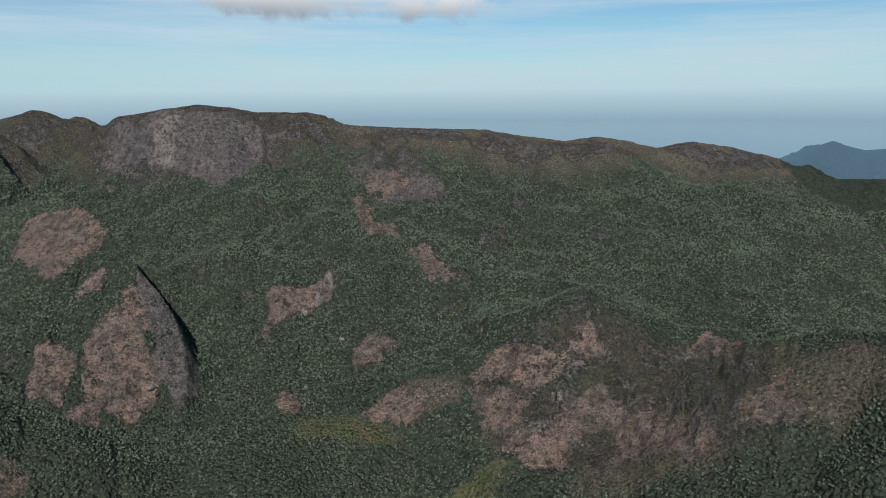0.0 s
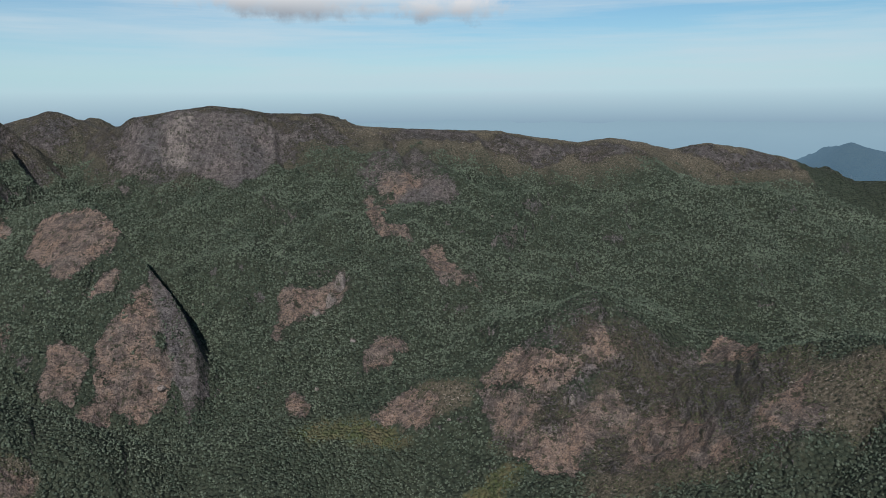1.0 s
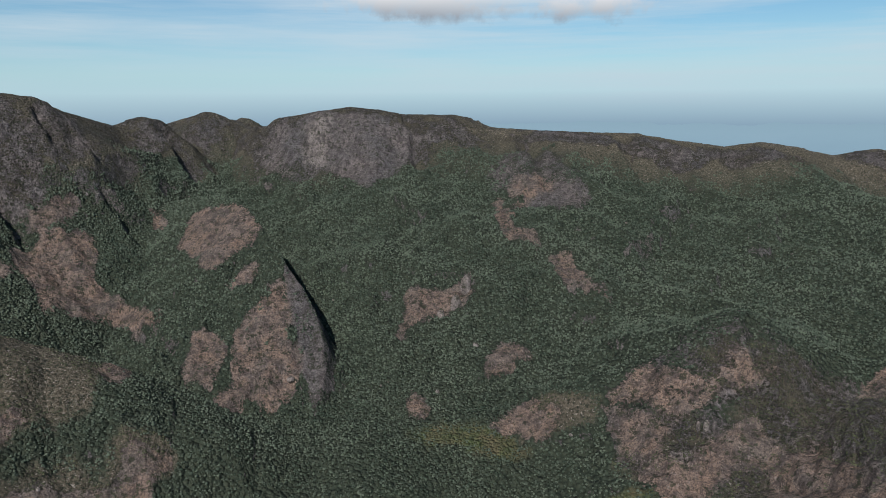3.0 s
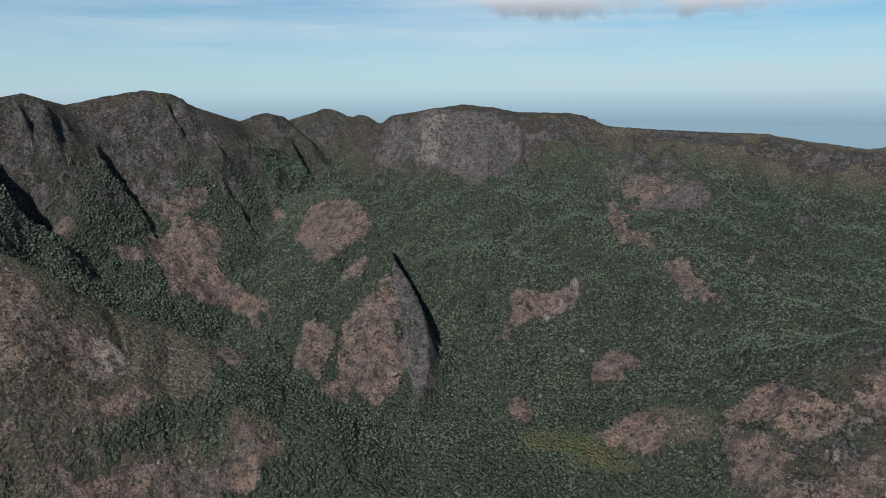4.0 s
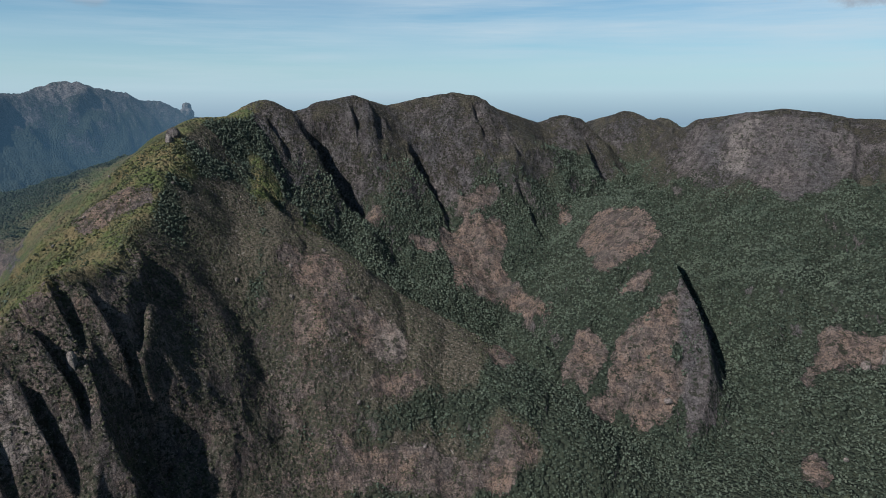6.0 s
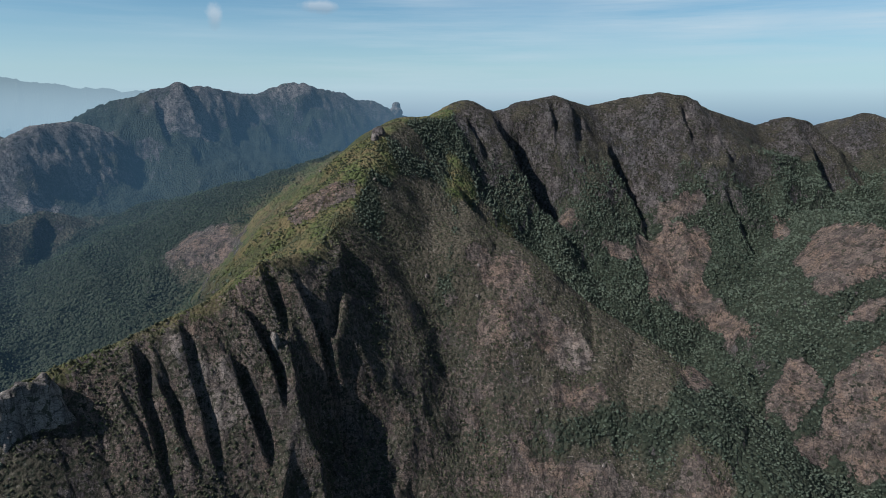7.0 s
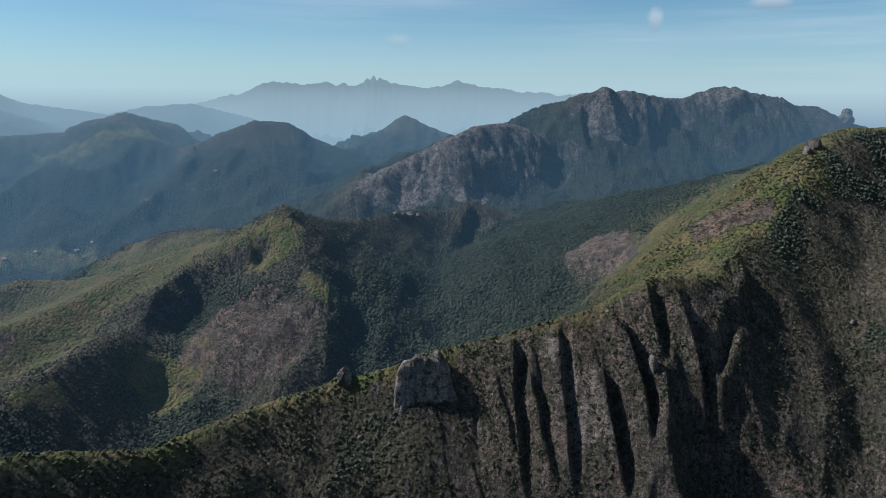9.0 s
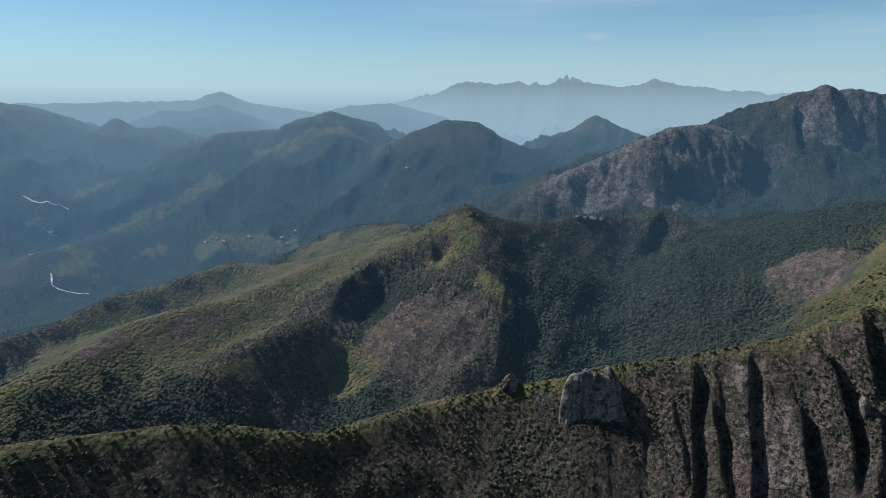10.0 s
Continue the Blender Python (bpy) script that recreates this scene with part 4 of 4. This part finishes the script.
def scatter(count, nearest, farthest, seed, far=False):
    """Places on the sheet that face the valley's middle, even over the plan, with how bare, grassy, heathy and steep they are."""
    rng = np.random.default_rng(seed)
    chance = np.where((R[:-1, :-1] > nearest) & (R[:-1, :-1] < farthest) & (VIEW[:-1, :-1] > -0.03), AREA * np.hypot(1, np.minimum(STEEP[:-1, :-1], 2.5)), 0)
    chance[SPOKES - 1:] = 0
    chance[quad_far[:-1] != far] = 0
    total = np.cumsum(chance.ravel())
    pick = np.searchsorted(total, rng.uniform(0, total[-1], count))
    i, j = np.minimum(pick // (RINGS - 1), len(az) - 2), pick % (RINGS - 1)
    u, v = rng.uniform(0, 1, count), rng.uniform(0, 1, count)

    def on(grid):
        return (grid[i, j] * (1 - u) + grid[i + 1, j] * u) * (1 - v) + (grid[i, j + 1] * (1 - u) + grid[i + 1, j + 1] * u) * v

    px, py = on(GX), on(GY)
    patchy = 0.5 * fbm(px, py, 60, 4, 91) + 0.25 * value_noise(px / 9, py / 9, 95)
    return px, py, on(GZ), on(ROCK) + patchy, on(GRASS), on(HEATH), on(STEEP), rng


px, py, pz, bare, grass, scrubby, steep, rng = scatter(172000, 480, 2080, 3)
m = (bare < 0.36) & (grass < 0.5) & (steep < 1.5) & (scrubby + 0.5 * fbm(px, py, 40, 3, 77) < 0.55)
size = (1.25 + 2.5 * rng.beta(1.2, 3.0, len(px))) * (0.8 + 0.3 * step(700, 1700, np.hypot(px, py)))
tagged(clumps("forest", px[m], py[m], pz[m] + 0.4, size[m], LEAVES, 1.15), "dense dark green montane forest over the slopes", "forest", kind="stuff")

px, py, pz, bare, grass, scrubby, steep, rng = scatter(56000, 900, 2000, 5, True)
m = (bare < 0.5 - 0.3 * scrubby * rng.uniform(0, 1, len(px))) & (grass + 0.3 * fbm(px, py, 30, 3, 79) < 0.4) & (steep < 1.6)
size = (1.1 + 2.4 * rng.beta(1.3, 2.8, len(px))) * (1 - 0.4 * scrubby)
tagged(clumps("far_forest", px[m], py[m], pz[m] + 0.4, size[m], FAR_LEAVES, 1.15), "dark green forest on ridges behind the near crest, haze painted in", "forest", kind="stuff")

px, py, pz, bare, grass, scrubby, steep, rng = scatter(110000, 420, 1350, 4)
m = (bare < 0.75) & (fbm(px, py, 30, 3, 78) + 0.3 * rng.uniform(-1, 1, len(px)) > -0.12) & ((scrubby > 0.3) | (grass > 0.3) | (np.hypot(px, py) < 720))
size = (0.8 + 1.9 * rng.beta(1.2, 3.0, len(px))) * (1 + 0.5 * grass)
tagged(clumps("shrubs", px[m], py[m], pz[m], size[m], SHRUBS, 0.8), "olive and brown shrubs scattered over rocky heath", "shrubs", kind="stuff")


# ---- loose rocks, towers and houses ----
def ground_z(x, y):
    return float(height(np.array([float(x)]), np.array([float(y)]))[0][0])


def link(name, bm, mat, parent=None, label=""):
    mesh = bpy.data.meshes.new(name)
    bm.to_mesh(mesh)
    bm.free()
    mesh.materials.append(mat)
    ob = new(name, mesh)
    ob.parent = parent
    if label:
        ob["label"] = label
    return ob


def rock_shape(size, seed, chips=9, detail=4, upright=0.0, square=2.0, rough=0.10):
    """A chipped boulder: a ball cut by slanting planes, with cracks and a rough skin, its foot at zero."""
    rng = random.Random(seed)
    bm = bmesh.new()
    bmesh.ops.create_icosphere(bm, subdivisions=detail, radius=1.0)
    planes = []
    for _ in range(chips):
        a, e = rng.uniform(0, 2 * math.pi), rng.uniform(-0.25, 0.9) * (1 - upright)
        planes.append((Vector((math.cos(a) * math.cos(e), math.sin(a) * math.cos(e), math.sin(e))), rng.uniform(0.62, 0.88)))
    for v in bm.verts:
        v.co /= sum(abs(c) ** square for c in v.co) ** (1 / square)
        for way, far in planes:
            over = v.co.dot(way) - far
            if over > 0:
                v.co -= way * over * 0.92
        p = v.co * 2.1 + Vector((seed * 3.1, 0, 0))
        crack = abs(noise.noise(Vector((p.x, p.y, p.z * 0.3)) * 1.4))
        v.co *= 1 + rough * noise.fractal(p, 1.0, 2.0, 4) - 1.6 * rough * max(0.0, 0.13 - crack) / 0.13
        v.co = Vector((v.co.x * size[0], v.co.y * size[1], (v.co.z + 0.55) * size[2] / 1.5))
    for f in bm.faces:
        f.smooth = True
    return bm


def rock(name, x, y, size, seed, turn, label, mat=None, sink=0.2, top=None, **shape):
    ob = link(name, rock_shape(size, seed, **shape), mat or GRANITE)
    ob.matrix_world = pose(x, y, top - 1.0 * size[2] if top else ground_z(x, y) - sink * size[2], 0, 0, turn)
    return tagged(ob, label, "rock")


rock("rock_block", -728, 42, (21, 42, 110), 3, 10, "pale grey cracked granite block on the cliff edge", BLOCK_GRANITE, top=-252, upright=0.2, chips=4, square=5.0, rough=0.07, detail=5)
rock("boulder", -730, -56, (9, 8, 17), 5, 10, "rounded grey boulder standing on the grassy crest", PALE_GRANITE, square=3.0, sink=0.15)
rock("rock_flake", -772, 276, (8, 7, 36), 11, 40, "pale upright granite flake on the dark cliff", PALE_GRANITE, sink=0.7, upright=0.6)
rock("summit_rock", -1160, 570, (13, 11, 18), 14, 70, "dark craggy rock on the grassy ridge", DARK_GRANITE)
rock("summit_rock", -1146, 556, (8, 8, 13), 15, 30, "small grey rock beside a craggy one", GRANITE)
for k, (x, y, w, h, turn) in enumerate([(163, 962, 4, 13, 0), (173, 959, 5, 15, 40), (182, 957, 4, 12, 80)]):
    tagged(rock("rock_pinnacle", x, y, (w, w, h), 20 + k, turn, "short pale rock pinnacle under a brown terrace", sink=0.1, upright=0.7, detail=3), group="pinnacles under the terrace")
for k, (x, y, w, h) in enumerate([(-190, 1203, 7, 8), (-857, 598, 5, 7), (-470, 1022, 9, 7), (-1640, -164, 13, 12), (-1655, -150, 11, 10), (-1672, -136, 14, 12), (-1690, -120, 10, 9), (-1368, -330, 6, 8), (-905, 690, 5, 6), (-830, 640, 4, 5), (-700, 600, 4, 5), (-560, 600, 4, 5)]):
    tagged(rock("boulder", x, y, (w, w * 0.85, h), 30 + k, 47 * k, "single weathered granite boulder among scrub", FAR_GRANITE if x < -1300 else GRANITE, detail=3, sink=0.45 if x < -1300 else 0.2), group="scattered boulders")
for k, (x, y) in enumerate([(-894, 621), (-919, 618), (-911, 541), (-781, 708), (-755, 1042), (-619, 646), (-815, 682), (-508, 1321), (-332, 1077), (89, 1657), (136, 1634), (-166, 1876), (-10, 983), (-966, 1550), (-321, 1086), (-232, 1073), (-1056, 386), (-1046, 339), (-1152, 457), (-1365, 228), (-1034, 510), (-1026, 442)]):
    w = random.Random(k).uniform(2.2, 4.6)
    tagged(rock("boulder", x, y, (w, w * 0.85, w * 1.2), 60 + k, 61 * k, "small pale granite boulder on the slope", PALE_GRANITE, detail=2, sink=0.1), group="small pale boulders")
rock("rock_outcrop", -234, 1351, (15, 12, 34), 81, 30, "craggy brown granite outcrop rising from the forest", GRANITE, sink=0.35, upright=0.4, chips=7, square=3.0, rough=0.12)
rock("rock_outcrop", -248, 1308, (13, 10, 24), 82, 55, "craggy brown granite outcrop rising from the forest", GRANITE, sink=0.35, upright=0.4, chips=7, square=3.0, rough=0.12)
rock("rock_outcrop", -271, 1279, (12, 9, 18), 83, 80, "craggy brown granite outcrop rising from the forest", GRANITE, sink=0.35, upright=0.4, chips=7, square=3.0, rough=0.12)
# the far tower of stone with its flat top and skirt
rock("rock_tower", -2885, 1362, (21, 21, 66), 51, 15, "dark flat-topped granite tower on the far ridge", FAR_GRANITE, top=-12, upright=1.0, chips=8, square=3.2)
rock("rock_shoulder", -2876, 1350, (40, 40, 56), 52, 40, "low granite shoulder at the foot of a tower", FAR_GRANITE, top=-30, chips=8)


def house():
    """A plain small house with a gable roof."""
    top = new("house")
    bm = bmesh.new()
    bmesh.ops.create_cube(bm, size=1.0, matrix=Matrix.Translation((0, 0, 1.5)) @ Matrix.Diagonal((11, 8, 3.4, 1)))
    link("wall", bm, PLASTER, top, "pale plaster wall")
    bm = bmesh.new()
    corners = [bm.verts.new(c) for c in ((-6, -4.7, 3.1), (6, -4.7, 3.1), (6, 4.7, 3.1), (-6, 4.7, 3.1), (-6, 0, 5.4), (6, 0, 5.4))]
    for face in ((0, 1, 5, 4), (2, 3, 4, 5), (0, 4, 3), (1, 2, 5), (3, 2, 1, 0)):
        bm.faces.new([corners[k] for k in face])
    link("roof", bm, CLAY, top, "low clay-tiled gable roof")
    for x in (-3, 3):
        bm = bmesh.new()
        bmesh.ops.create_cube(bm, size=1.0, matrix=Matrix.Translation((x, -4.02, 1.7)) @ Matrix.Diagonal((1.4, 0.12, 1.2, 1)))
        link("window", bm, DARK_GRANITE, top)
    return tagged(top, "small pale house with a clay roof in the valley", "house", group="houses in the valley")


first = house()
spots = [(-1876, -1439, 0), (-1867, -1411, 37), (-1861, -1453, 74), (-1852, -1371, 111), (-1970, -1222, 148), (-1906, -1162, 15), (-2008, -1194, 52), (-1916, -1316, 89), (-1520, -1843, 126), (-1708, -1982, 163), (-1820, -2190, 30), (-2420, -967, 67)]
for k, (x, y, turn) in enumerate(spots):
    m = pose(x, y, ground_z(x, y) - 0.3, 0, 0, turn)
    if k:
        copy_thing(first, m)
    else:
        first.matrix_basis = m


def road(points, width):
    """A strip of road laid over the land along bends."""
    pts = np.array(points, float)
    s = np.concatenate([[0], np.cumsum(np.hypot(*np.diff(pts, axis=0).T))])
    t = np.linspace(0, s[-1], int(s[-1] / 6))
    x, y = np.interp(t, s, pts[:, 0]), np.interp(t, s, pts[:, 1])
    dx, dy = np.gradient(x), np.gradient(y)
    size = np.hypot(dx, dy)
    ox, oy = -dy / size * width / 2, dx / size * width / 2
    bm = bmesh.new()
    rows = []
    for side in (1, -1):
        px, py = x + side * ox, y + side * oy
        rows.append([bm.verts.new(c) for c in zip(px, py, height(px, py)[0] + 2.2)])
    for k in range(len(t) - 1):
        bm.faces.new((rows[0][k], rows[0][k + 1], rows[1][k + 1], rows[1][k]))
    return tagged(link("road", bm, DUST), "pale dirt road winding through the valley, haze painted in", "road", kind="structure")


road([(-1806, -2231), (-1793, -2163), (-1817, -2096), (-1838, -2047)], 5)
road([(-1501, -1738), (-1459, -1685), (-1470, -1656), (-1488, -1625), (-1507, -1591)], 5)
road([(-1699, -1989), (-1707, -1965), (-1714, -1959)], 4)
